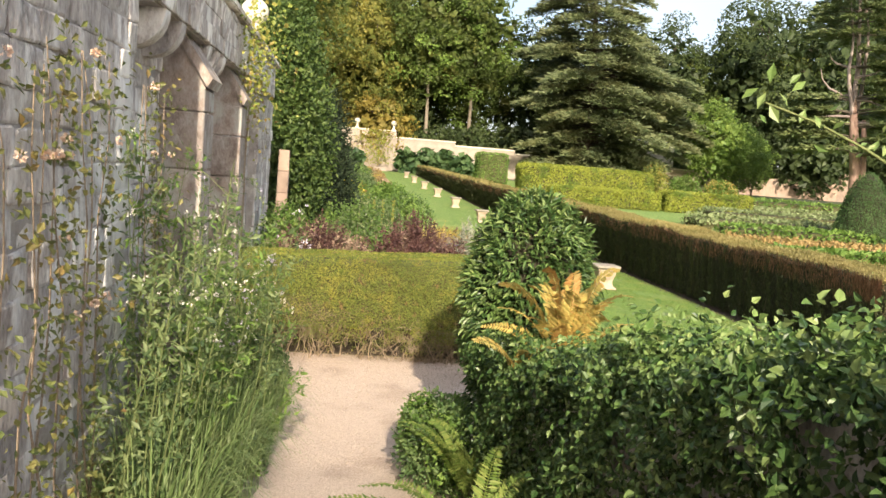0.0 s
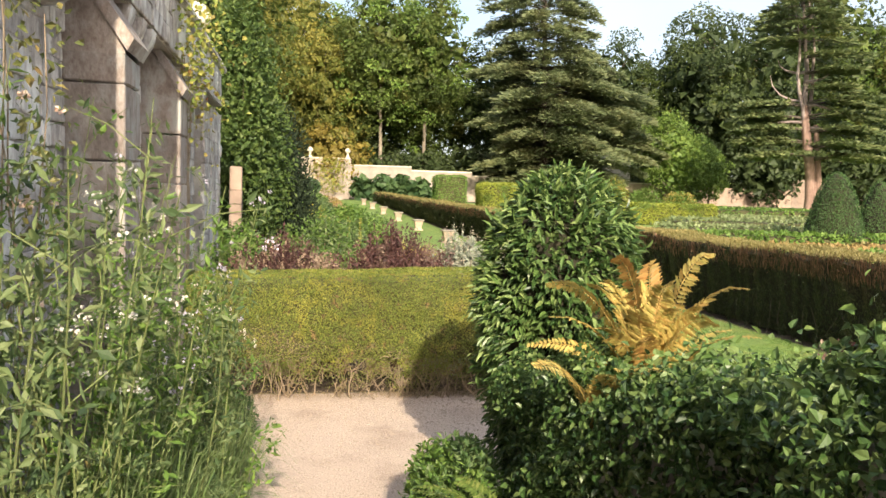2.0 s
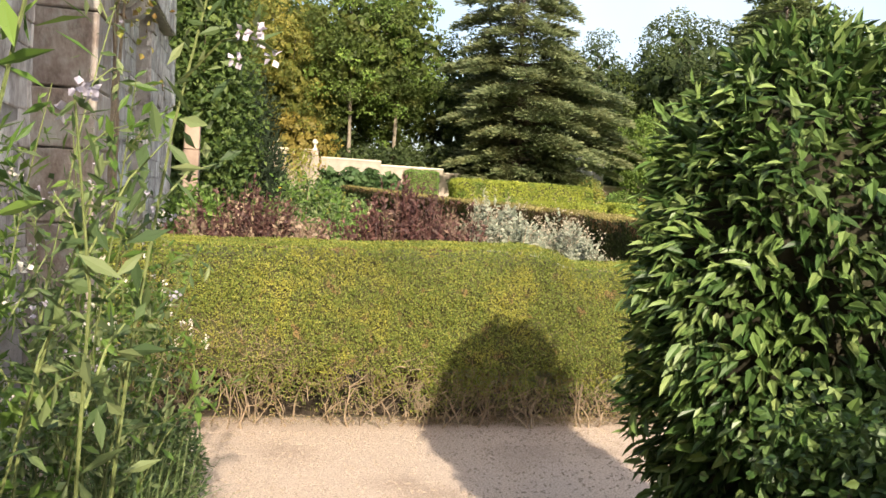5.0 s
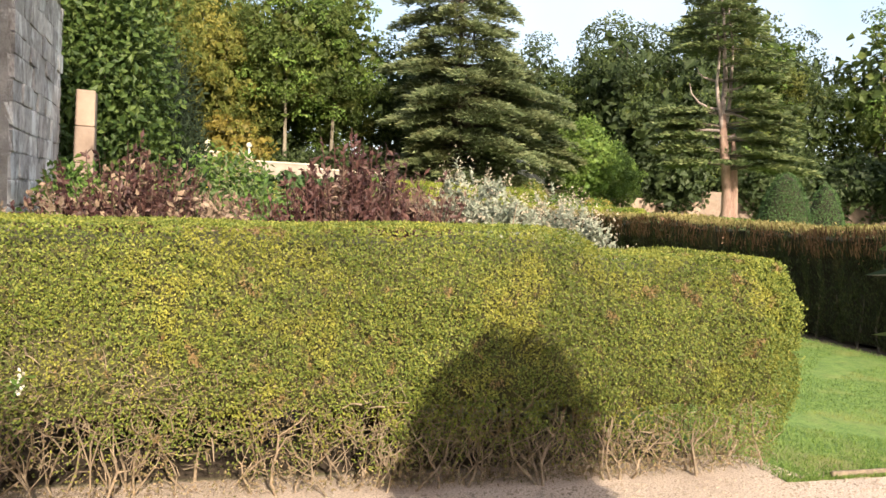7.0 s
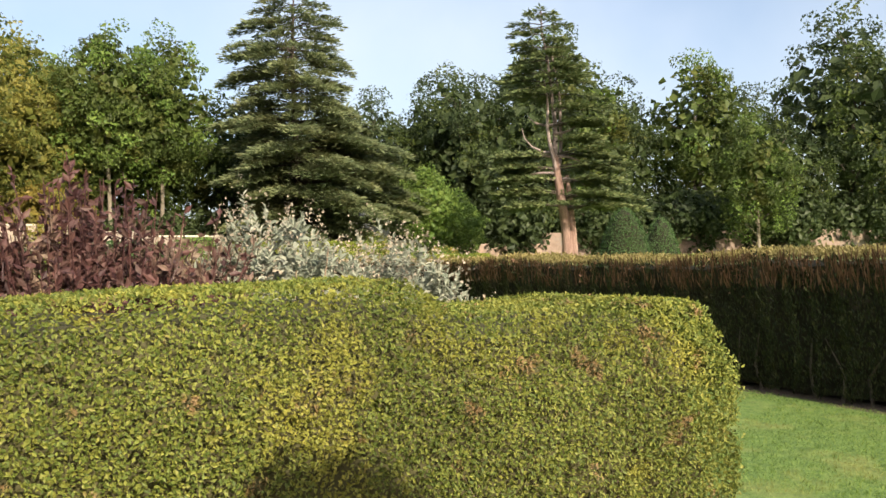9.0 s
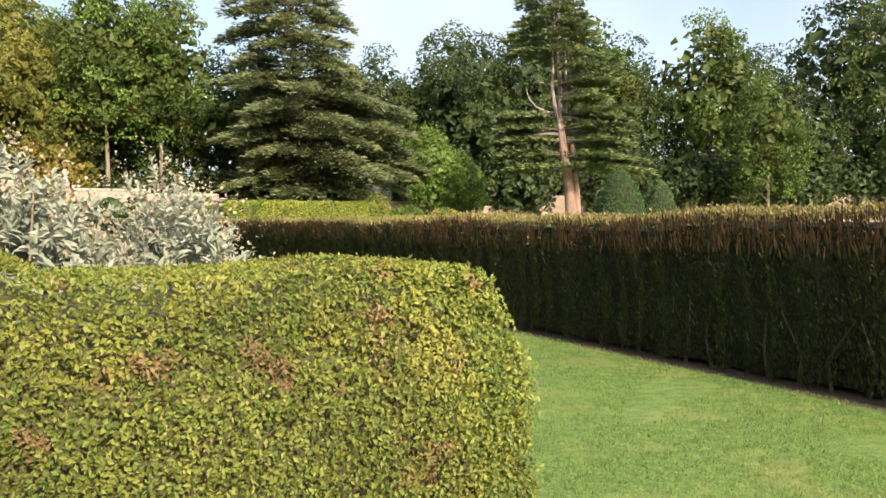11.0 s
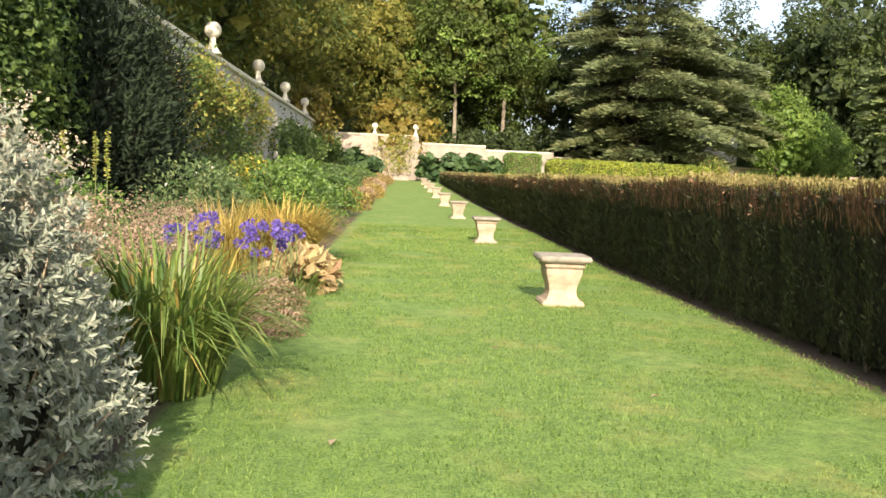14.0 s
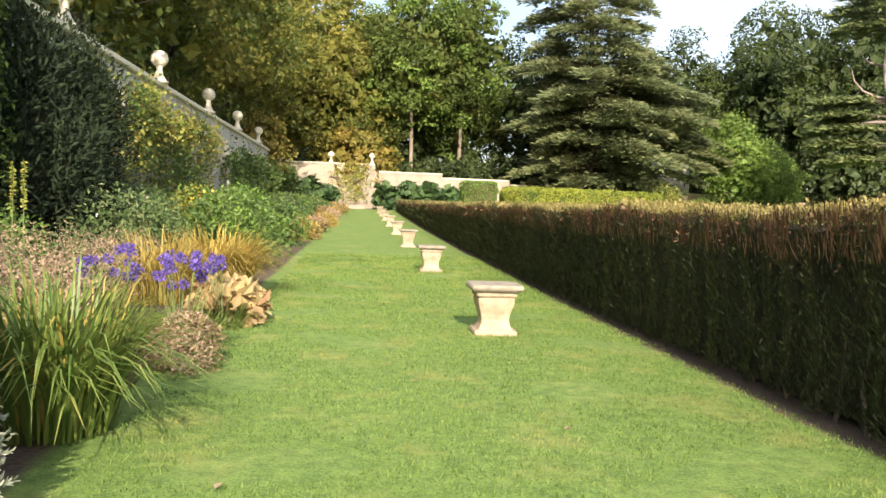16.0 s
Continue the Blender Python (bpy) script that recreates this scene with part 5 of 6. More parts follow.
def twiggy(at, rad, n, mats, label, seed):
    """A bare-looking shrub of many upright dark shoots."""
    r = np.random.default_rng(seed)
    ob = thing("maroon_shrub", (*at, 0), label, "shrub", "maroon shrubs")
    g, gl = Geo(), Geo()
    for k in range(n):
        a, q = r.uniform(0, 6.28), r.random() ** 0.6
        b = np.array([math.cos(a) * q * rad[0] * 0.5, math.sin(a) * q * rad[1] * 0.5, 0])
        h = rad[2] * r.uniform(0.72, 1.0) * (1.08 - 0.25 * q)
        e = b * 2.0 + [r.normal(0, 0.06), r.normal(0, 0.06), h]
        p = np.array([b, b * 1.4 + [0, 0, 0.5 * h], e])
        tube(g, p, [0.009, 0.006, 0.002], 4)
        for q in range(3):
            f = r.uniform(0.45, 0.9)
            c = p[0] * (1 - f) + p[2] * f
            w = c + [r.normal(0, 0.09), r.normal(0, 0.09), r.uniform(0.08, 0.2)]
            tube(g, [c, (c + w) / 2 + [0, 0, -0.01], w], [0.004, 0.003, 0.0015], 3)
            leaves(gl, c + (w - c) * r.random((9, 1)), r.normal(size=(9, 3)) + [0, 0, 0.4], r.normal(size=(9, 3)), r.uniform(0.035, 0.07, 9), 0.028)
        m = 40
        t = r.uniform(0.3, 1.0, m)[:, None]
        P = (1 - t) ** 2 * p[0] + 2 * t * (1 - t) * p[1] + t ** 2 * p[2]
        leaves(gl, P, r.normal(size=(m, 3)) + [0, 0, 0.8], r.normal(size=(m, 3)), r.uniform(0.04, 0.08, m), 0.03, int(r.random() < 0.3) if len(mats) > 1 else 0)
    part("twig_mass", g.mesh("twig_mass", "maroon"), ob)
    part("foliage", gl.mesh("foliage", *mats), ob)


twiggy((-4.28, 0.1), (0.8, 0.6, 2.15), 330, ("maroon",), "deep maroon leafy shrub with upright twigs", 211)
twiggy((-5.9, 0.15), (0.85, 0.6, 2.0), 300, ("maroon", "dry"), "maroon shrub with dry buff shoots", 212)
twiggy((-5.2, 0.15), (0.45, 0.5, 1.66), 150, ("dry", "maroon"), "dry buff seed stems among maroon shrubs", 213)
shrub("rose_bush", (-5.3, 2.4), (1.2, 1.0, 2.1), 7000, 0.07, ("green_bed", "wild"), "leafy green rose bush in the border", 214, clumps=26)


def straps(name, at, n, h, reach, mat, label, seed, w=0.016, heads=None, base=0.22):
    """Arching strap leaves from one crown, each a tapering ribbon."""
    r = np.random.default_rng(seed)
    x, y = at
    ob = thing(name, (x, y, float(gz(x, y))), label, "plant")
    g = Geo()
    t = np.linspace(0, 1, 6)
    for k in range(n):
        a = r.uniform(0, 6.28)
        q = base * math.sqrt(r.random())
        b = np.array([math.cos(a) * q, math.sin(a) * q, 0])
        a += r.normal(0, 0.5)
        d = np.array([math.cos(a), math.sin(a), 0])
        R, hh = reach * r.uniform(0.25, 1.1), h * r.uniform(0.65, 1.1)
        pts = b + d * R * (t ** 1.5)[:, None] + np.array([0, 0, 1]) * (hh * (1.55 * t - 0.75 * t ** 2.2 * (0.5 + R / reach)))[:, None]
        pts[:, 2] = np.maximum(pts[:, 2], 0.01)
        single = Geo() if n > 500 and k < 260 else None
        ribbon(g if single is None else single, pts, w * np.array([0.7, 1, 1, 0.85, 0.55, 0.08]))
        if single:
            part("leaf", single.mesh("leaf", mat if k % 9 else "ochre"), ob)
    tagged(part("foliage", g.mesh("foliage", mat), ob), kind="stuff")
    if heads:
        hm, hn, hh, hr = heads
        for k in range(hn):
            gs, gh = Geo(), Geo()
            a, q = r.uniform(0, 6.28), math.sqrt(r.random()) * reach * 0.85
            e = np.array([math.cos(a) * q, math.sin(a) * q, hh * r.uniform(0.75, 1.12)])
            tube(gs, [e * [0.3, 0.3, 0], e * [0.6, 0.6, 0.55], e], [0.006, 0.005, 0.004], 5)
            st = part("flower_stalk", gs.mesh("flower_stalk", "stalk"), ob)
            v = unit(r.normal(size=(46, 3)))
            leaves(gh, e + v * hr * 0.35, v + r.normal(0, 0.3, v.shape), r.normal(size=v.shape), hr * 0.8, hr * 0.34)
            part("flower_head", gh.mesh("flower_head", hm), st)
    return ob


straps("strap_leaf_clump", (-2.12, 2.75), 620, 1.15, 1.0, "strap", "tall clump of arching green strap leaves at the lawn edge", 221, 0.02, base=0.4)
straps("strap_leaf_clump", (-2.55, 4.3), 260, 0.85, 0.6, "ochre", "clump of yellowing strap leaves and stems", 222, 0.014, base=0.4)
straps("agapanthus", (-2.0, 6.1), 240, 0.45, 0.5, "strap", "agapanthus clump with violet-blue flower heads", 223, 0.024, ("purple", 26, 0.88, 0.06), 0.35)
straps("agapanthus", (-2.75, 6.5), 150, 0.45, 0.5, "strap", "agapanthus clump with violet-blue flower heads", 224, 0.024, ("purple", 18, 0.92, 0.06), 0.35)
straps("agapanthus", (-1.75, 7.4), 90, 0.4, 0.4, "strap", "small agapanthus with a few violet flower heads", 225, 0.022, ("purple", 6, 0.8, 0.055), 0.25)
shrub("hosta", (-1.8, 8.0), (0.55, 0.75, 0.5), 700, 0.19, ("hosta",), "withered cream and tan hosta leaves", 226, "plant", 0.6, 4, clumps=10)
shrub("dry_perennial", (-1.75, 4.8), (0.5, 0.65, 0.52), 3400, 0.05, ("dead_leaf", "dry"), "dead brown perennial tuft at the lawn edge", 227, "plant", 0.4, 6, clumps=10)
straps("ochre_grass", (-2.5, 11.4), 1000, 1.2, 1.25, "ochre", "arching clump of ochre autumn grass", 228, 0.018, base=0.55)
straps("ochre_grass", (-3.1, 9.8), 500, 1.15, 0.9, "ochre", "arching clump of ochre autumn grass", 229, 0.016, base=0.5)
for k, (x, y, s) in enumerate(((-3.4, 7.6, 1.1), (-3.9, 5.6, 1.15), (-4.3, 9.2, 1.2), (-3.2, 2.9, 0.95), (-3.1, 5.3, 1.0), (-4.0, 7.0, 1.25), (-3.9, 11.3, 1.1))):
    shrub("seed_head_plant", (x, y), (0.75 * s, 0.75 * s, 0.98 * s), 3600, 0.04, ("dry", "dry", "bed_dark"), "faded pinkish-brown seed heads on thin stems", 230 + k, "plant", 0.6, 10, clumps=18, group="seed head plants")
for k, (x, y, rx, h, mats) in enumerate(((-5.2, 6.2, 1.1, 1.5, ("bed_dark", "wild")), (-5.6, 9.5, 1.2, 1.55, ("bed_dark", "green_bed")), (-4.6, 13.0, 1.5, 1.75, ("bed_dark", "wild")),
                                         (-3.1, 16.5, 1.3, 1.75, ("green_bed", "bed_dark")), (-3.4, 20.5, 1.4, 1.9, ("green_bed",)), (-5.6, 18, 1.5, 1.8, ("bed_dark", "wild")), (-3.0, 25.5, 1.4, 1.6, ("bed_dark", "green_bed")),
                                         (-5.4, 25, 1.6, 1.9, ("green_bed", "vine")), (-5.0, 33, 1.9, 1.7, ("green_bed", "bed_dark")), (-4.2, 40, 2.0, 1.5, ("wild", "bed_dark")), (-5.0, 50, 2.4, 1.6, ("bed_dark", "green_bed")), (-4.6, 62, 2.6, 1.5, ("wild", "green_bed")))):
    shrub("border_shrub", (x, y), (rx, rx, h), 4200, 0.075 + 0.0022 * y, mats, "leafy green border shrub among other plants", 240 + k, clumps=24, group="border shrubs",
          tips=("white_petal", 14, 0.05) if k in (0, 2, 5) else (("yellow_petal", 60, 0.11) if k == 7 else None))
for k, (x, y, rx, h) in enumerate(((-2.3, 30, 0.9, 0.75), (-2.4, 36, 1.0, 0.8), (-2.2, 43, 1.0, 0.8), (-2.4, 50, 1.1, 0.9), (-2.2, 57, 1.0, 0.8), (-2.2, 65, 1.2, 0.9), (-2.2, 72, 1.2, 0.9))):
    shrub("heather_mound", (x, y), (rx, rx * 2.4, h), 2000, 0.14, ("rust_bed", "dry") if k % 2 else ("ochre", "rust_bed"), "low ochre and rust mound at the border edge", 260 + k, "plant", 0.45, 4, clumps=14, group="edge mounds")
for k, (x, y) in enumerate(((-4.2, 7.6), (-4.45, 7.9), (-4.7, 7.5))):
    ob = thing("mullein_spire", (x, y, 0), "slim yellow-green seed spire above the border", "plant", "seed spires")
    g, gl = Geo(), Geo()
    tube(g, [(0, 0, 0), (0.01, 0, 0.9), (0.02, 0.01, 1.9)], [0.01, 0.008, 0.004], 5)
    part("stalk", g.mesh("stalk", "stalk"), ob)
    rr = np.random.default_rng(k)
    z = rr.uniform(1.35, 1.95, 90)
    v = unit(rr.normal(size=(90, 3)) * [1, 1, 0.4])
    leaves(gl, np.stack([0.015 + 0 * z, 0 * z, z], -1), v, rr.normal(size=v.shape), 0.05, 0.03)
    part("seed_spike", gl.mesh("seed_spike", "vine"), ob)


# ---------------------------------------------------------------- climbers and evergreens by the wall
shrub("wall_creeper", (-7.0, 10.2), (1.5, 3.2, 7.4), 26000, 0.13, ("creeper",), "dense green creeper heaped over the end of the wall", 301, "climber", 0.6, 8, clumps=90, spread=0.3)
shrub("wall_creeper", (-8.6, 14.5), (2.2, 4.5, 10.5), 22000, 0.19, ("creeper", "dark_tree", "dark_tree"), "tall hanging leafy growth above the terrace wall", 302, "climber", 0.55, 8, clumps=80, spread=0.3)
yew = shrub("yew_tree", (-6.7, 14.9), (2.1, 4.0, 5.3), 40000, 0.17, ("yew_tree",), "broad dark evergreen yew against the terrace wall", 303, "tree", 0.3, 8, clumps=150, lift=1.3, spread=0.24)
# added solid body, dark as shade, closes the gaps between yew leaves
yew_core = part("branch_core", lathe("branch_core", [(0.3, 0.0), (0.7, 0.2), (0.72, 0.4), (0.58, 0.6), (0.3, 0.78), (0.02, 0.84)], "core", 20), yew, "inner block of the yew, coloured near-black for shade")
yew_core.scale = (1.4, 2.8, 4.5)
shrub("laurel_climber", (-6.7, 3.4), (0.7, 1.1, 1.9), 5000, 0.09, ("creeper", "green_bed"), "leafy shrub at the foot of the grey wall", 304, clumps=24)


def wall_vine(y0, y1, z0, z1, x, mats, n, label, seed, L=0.14):
    r = np.random.default_rng(seed)
    ob = thing("wall_vine", (x, (y0 + y1) / 2, 0.3), label, "climber", "wall vines")
    h = (y1 - y0) / 2
    g = Geo()
    c = np.stack([r.uniform(-h, h, 40), r.uniform(z0, z1, 40)], -1)
    k = r.integers(0, 40, n)
    P = np.stack([np.abs(r.normal(0.05, 0.22, n)), c[k, 0] + r.normal(0, 0.14 * h + 0.2, n), c[k, 1] + r.normal(0, 0.45, n)], -1)
    P[:, 0] += 7.0 * (L - 0.05) * r.random(40)[k] ** 2
    second = (r.random(40) < 0.4)[k] & (len(mats) > 1)
    for mi, sel in enumerate((~second, second)):
        if sel.any():
            scatter(g, P[sel], np.tile([0.5, -0.6, 0.6], (sel.sum(), 1)), L, mi, 0.8, 0.5, 0.8, seed + mi)
    part("foliage", g.mesh("foliage", *mats), ob)
    for q in range(5):
        gs = Geo()
        y = r.uniform(-h, h) * 0.8
        tube(gs, [(0.05, y, -0.3), (0.04, y + r.normal(0, 0.3), z0 * 0.6), (0.05, y + r.normal(0, 0.6), z1 * 0.9)], [0.03, 0.02, 0.008], 5)
        part("stem", gs.mesh("stem", "twig"), ob)


wall_vine(19.0, 30, 1.6, 4.8, -8.05, ("vine", "creeper"), 8000, "vine with yellow and red autumn leaves on the wall", 311)
wall_vine(29.5, 42, 1.0, 4.6, -8.1, ("vine", "creeper"), 7000, "yellowing vine trained on the terrace wall", 312)
wall_vine(46, 55, 0.8, 4.2, -8.2, ("creeper",), 4200, "green climber low on the terrace wall", 313, 0.2)
wall_vine(55, 64, 0.8, 4.0, -8.2, ("creeper",), 3000, "green climber low on the terrace wall", 314, 0.24)
wall_vine(70, 80, 0.8, 4.2, -8.2, ("creeper",), 3000, "green climber low on the terrace wall", 315, 0.26)
wall_vine(-2.2, -0.4, 3.6, 4.3, -7.15, ("vine",), 700, "brownish creeper growing on the buttress cap", 316, 0.07)


def gate_climber():
    r = np.random.default_rng(320)
    ob = thing("climbing_rose", (-1.3, 88.0, 1.2), "thin climbing rose trained over the gateway", "climber")
    g = Geo()
    n = 900
    P = np.stack([r.normal(0, 1.3, n), r.normal(0, 0.25, n), r.uniform(0.8, 4.9, n)], -1)
    scatter(g, P, np.tile([0, -0.9, 0.4], (n, 1)), 0.22, 0, 0.7, 0.4, 0.7, 320)
    part("foliage", g.mesh("foliage", "vine"), ob)
    gs = Geo()
    for s in (-1, 1):
        tube(gs, [(0.3 * s, 0, 0), (0.9 * s, 0, 1.8), (1.8 * s, 0.1, 4.2)], [0.06, 0.05, 0.02], 5)
    part("stem", gs.mesh("stem", "twig"), ob)


gate_climber()
for k, (x, y, s) in enumerate(((2.6, 85.5, 1.0), (4.9, 84.8, 1.1), (7.2, 85, 1.05), (9.0, 84, 0.9), (-5.6, 85, 1.1), (-3.9, 86, 0.8), (12.5, 86, 0.9))):
    shrub("gunnera", (x, y), (1.5 * s, 1.2 * s, 2.6 * s), 420, 0.85, ("gunnera",), "giant dark rhubarb-like leaves before the far wall", 330 + k, "plant", 0.95, 6, "stalk", 12, 0.2, group="giant-leaved plants")
shrub("weeping_shrub", (27.5, 70), (1.9, 1.9, 3.6), 4200, 0.22, ("vine", "mid_tree"), "olive-green weeping shrub in the formal garden", 341, clumps=24)
shrub("round_shrub", (31.5, 72), (2.2, 2.0, 2.4), 3200, 0.24, ("mid_tree", "green_bed"), "rounded green shrub in the formal garden", 342, clumps=20)
shrub("round_shrub", (37.5, 76), (2.6, 2.0, 2.2), 3200, 0.24, ("green_bed", "ochre"), "low rounded green and ochre shrub", 343, clumps=20)
shrub("copper_shrub", (-0.6, -4.8), (0.7, 0.6, 1.25), 1200, 0.11, ("dry", "maroon"), "copper-brown dried flower heads beyond the parapet", 344, clumps=10)


# ---------------------------------------------------------------- ivy parapet and domed bush beside the path
def parapet():
    r = np.random.default_rng(401)
    ob = thing("ivy_parapet", (0, 0, 0), "sloping stone parapet smothered in glossy ivy", "parapet")
    ys = np.linspace(-13.6, -6.2, 30)
    top = np.interp(ys, [-13.6, -12.2, -11.2, -9.5, -8.1, -7.0, -6.2], [2.7, 2.55, 2.33, 1.88, 1.56, 1.36, 1.25])
    g = Geo()
    for k in range(len(ys) - 1):
        a, b = ys[k], ys[k + 1]
        for x in (-4.0, -3.45):
            g.add([(x, a, -0.1), (x, b, -0.1), (x, b, top[k + 1]), (x, a, top[k])], [0, 1, 2, 3])
        g.add([(-4.0, a, top[k]), (-4.0, b, top[k + 1]), (-3.45, b, top[k + 1]), (-3.45, a, top[k])], [0, 1, 2, 3])
    for k in (0, -1):
        g.add([(-4.0, ys[k], -0.1), (-3.45, ys[k], -0.1), (-3.45, ys[k], top[k]), (-4.0, ys[k], top[k])], [0, 1, 2, 3])
    part("stone_wall", g.mesh("stone_wall", "grey_stone"), ob, "grey stone showing under the ivy")
    for nm, n, mat, sel in (("ivy_side", 30000, "ivy_leaf", 0), ("ivy_top", 24000, "ivy_leaf", 1), ("ivy_shoot", 10000, "light_ivy", 2)):
        y = r.uniform(-13.5, -6.1, n)
        tz = np.interp(y, ys, top) + 0.05 * np.sin(y * 5)
        lump = 0.10 * np.sin(y * 3.1) + 0.06 * np.sin(y * 7.7 + 1)
        if sel == 0:
            z = gz(np.full(n, -4.3), y) + 0.12 + (tz - gz(np.full(n, -4.3), y) + 0.02) * r.random(n) ** 0.8
            x = -4.08 - np.abs(r.normal(0, 0.1, n)) - lump.clip(0) - 0.07 * np.sin(z * 6 + y * 4) - 0.05 * np.sin(z * 11 - y * 9)
            N = np.tile([-1.0, 0, 0.35], (n, 1))
        else:
            x = r.uniform(-4.25, -3.3, n)
            z = tz + np.abs(r.normal(0, 0.1, n)) + lump.clip(0) + (0.1 * r.random(n) ** 2 if sel == 2 else 0)
            N = np.stack([(x + 3.75) * 1.6, 0 * x - 0.15, np.ones(n)], -1)
        g = Geo()
        scatter(g, np.stack([x, y, z], -1), unit(N), 0.042, 0, 0.7, 0.5, 0.8, 402 + sel, 0.2, True)
        part(nm, g.mesh(nm, mat), ob)


parapet()


def dome():
    r = np.random.default_rng(411)
    ob = thing("domed_bush", (-3.65, -5.4, 0), "domed evergreen bush with long drooping glossy leaves", "bush")
    zz = [0, 0.5, 1.2, 1.7, 2.15, 2.42, 2.6, 2.7, 2.75]
    rr = [0.26, 0.36, 0.53, 0.58, 0.53, 0.43, 0.3, 0.17, 0.03]
    # filler body with the bush's inner shade painted on
    part("branch_core", lathe("branch_core", [(max(a - 0.07, 0.01), b) for a, b in zip(rr, zz)], "core", 24), ob, "inner block of the bush, coloured near-black for shade")
    n = 17000
    z = r.uniform(0.05, 2.77, n)
    a = r.uniform(0, 6.283, n)
    q = np.interp(z, zz, rr) + 0.05 * np.sin(a * 5 + z * 6) + 0.04 * np.sin(a * 9 - z * 4)
    sl = np.interp(z, [0, 1.4, 2.2, 2.8], [0, 0.1, 0.7, 3])
    N = unit(np.stack([np.cos(a), np.sin(a), sl], -1))
    P = np.stack([q * np.cos(a), q * np.sin(a), z], -1) + N * r.normal(0, 0.04, (n, 1))
    D = N * 0.75 + [0, 0, -0.55] + r.normal(0, 0.35, (n, 3))
    U = N + r.normal(0, 0.45, (n, 3)) + [0, 0, 0.5]
    L = r.uniform(0.06, 0.115, n)
    g = Geo()
    broad_leaves(g, P, D, U, L, L * 0.36, 0, 0.2)
    sel = (z > 1.1) & (r.random(n) < 0.22)
    broad_leaves(g, P[sel] + N[sel] * 0.05, D[sel], U[sel], L[sel], L[sel] * 0.36, 1, 0.2)
    part("foliage", g.mesh("foliage", "ivy_leaf", "light_ivy"), ob)
    for k in range(9):
        gs = Geo()
        an = r.uniform(0, 6.28)
        tube(gs, [(0.2 * math.cos(an), 0.2 * math.sin(an), 0), (0.3 * math.cos(an), 0.3 * math.sin(an), 0.5), (0.4 * math.cos(an), 0.4 * math.sin(an), 1.2)], [0.03, 0.022, 0.01], 6)
        part("stem", gs.mesh("stem", "bark"), ob)


dome()


def fern(at, n, length, mat, label, seed, up=(0.5, 1.2), toward=None):
    """A fern: arching fronds, each with paired tapering leaflets."""
    r = np.random.default_rng(seed)
    ob = thing("fern", at, label, "fern", "ferns beside the path")
    for k in range(n):
        a = 2 * math.pi * k / n + r.normal(0, 0.4) if toward is None else r.normal(toward, 0.8)
        d = np.array([math.cos(a), math.sin(a), 0])
        roll = r.uniform(-0.9, 0.9)
        q = np.array([-d[1] * math.cos(roll), d[0] * math.cos(roll), math.sin(roll)])
        L, e = length * r.uniform(0.65, 1.1), r.uniform(*up)
        t = np.linspace(0, 1, 9)
        pts = d * (L * (0.25 * t + 0.55 * t ** 2))[:, None] * (1.4 - e) * 1.3 + np.array([0, 0, 1]) * (L * e * (t - 0.38 * t ** 3))[:, None]
        pts = pts + q * (L * r.normal(0, 0.08) * t ** 2)[:, None]
        g = Geo()
        tube(g, pts, np.linspace(0.006, 0.0015, 9), 4)
        m = 40
        tt = np.linspace(0.14, 0.99, m)
        c = np.stack([np.interp(tt, t, pts[:, i]) for i in range(3)], -1)
        tan = unit(np.stack([np.interp(tt, t, np.gradient(pts[:, i], t)) for i in range(3)], -1))
        wl = (0.085 if length > 1 else 0.13) * L * np.sin(np.pi * (0.12 + 0.86 * tt) ** 0.9) ** 0.8 + 0.008
        for s in (-1, 1):
            D = q * s + tan * 0.45 + r.normal(0, 0.08, (m, 3)) + [0, 0, -0.12]
            leaves(g, c, D, np.cross(tan, q) + r.normal(0, 0.15, (m, 3)), wl, 0.016 * L + 0.003, 0, 0.12, 0.35)
            for f, b in ((0.35, 0.5), (0.65, 0.42)):
                base = c + unit(D) * (wl * f)[:, None]
                for s2 in (-1, 1):
                    leaves(g, base, unit(D) * 0.6 + tan * s2, np.cross(tan, q), wl * 0.18, wl * 0.09)
        part("frond", g.mesh("frond", mat if mat != "golden" or k % 8 != 5 else "rust_fern"), ob)


fern((-3.8, -7.4, 1.2), 30, 1.38, "golden", "fern turned golden-yellow in autumn on the parapet", 421, (0.84, 1.26))
fern((-4.22, -7.65, 1.4), 4, 0.8, "golden", "low golden fern fronds hanging over the ivy", 422, (0.55, 0.85), 3.5)
fern((-4.45, -7.1, 0.25), 9, 1.15, "fern", "yellow-green fern at the foot of the parapet", 423, (0.7, 1.0))
fern((-4.74, -9.0, 0.5), 11, 1.25, "fern", "yellow-green fern at the foot of the parapet", 424, (0.7, 1.0))
shrub("path_edge_plant", (-4.66, -6.3), (0.42, 0.9, 0.8), 5600, 0.055, ("green_bed", "bed_dark"), "low leafy green plants at the gravel edge", 425, "plant", clumps=16)
shrub("path_edge_plant", (-4.15, -4.3), (0.35, 0.5, 0.3), 1600, 0.05, ("green_bed",), "low green weeds at the gravel edge", 426, "plant", clumps=10)


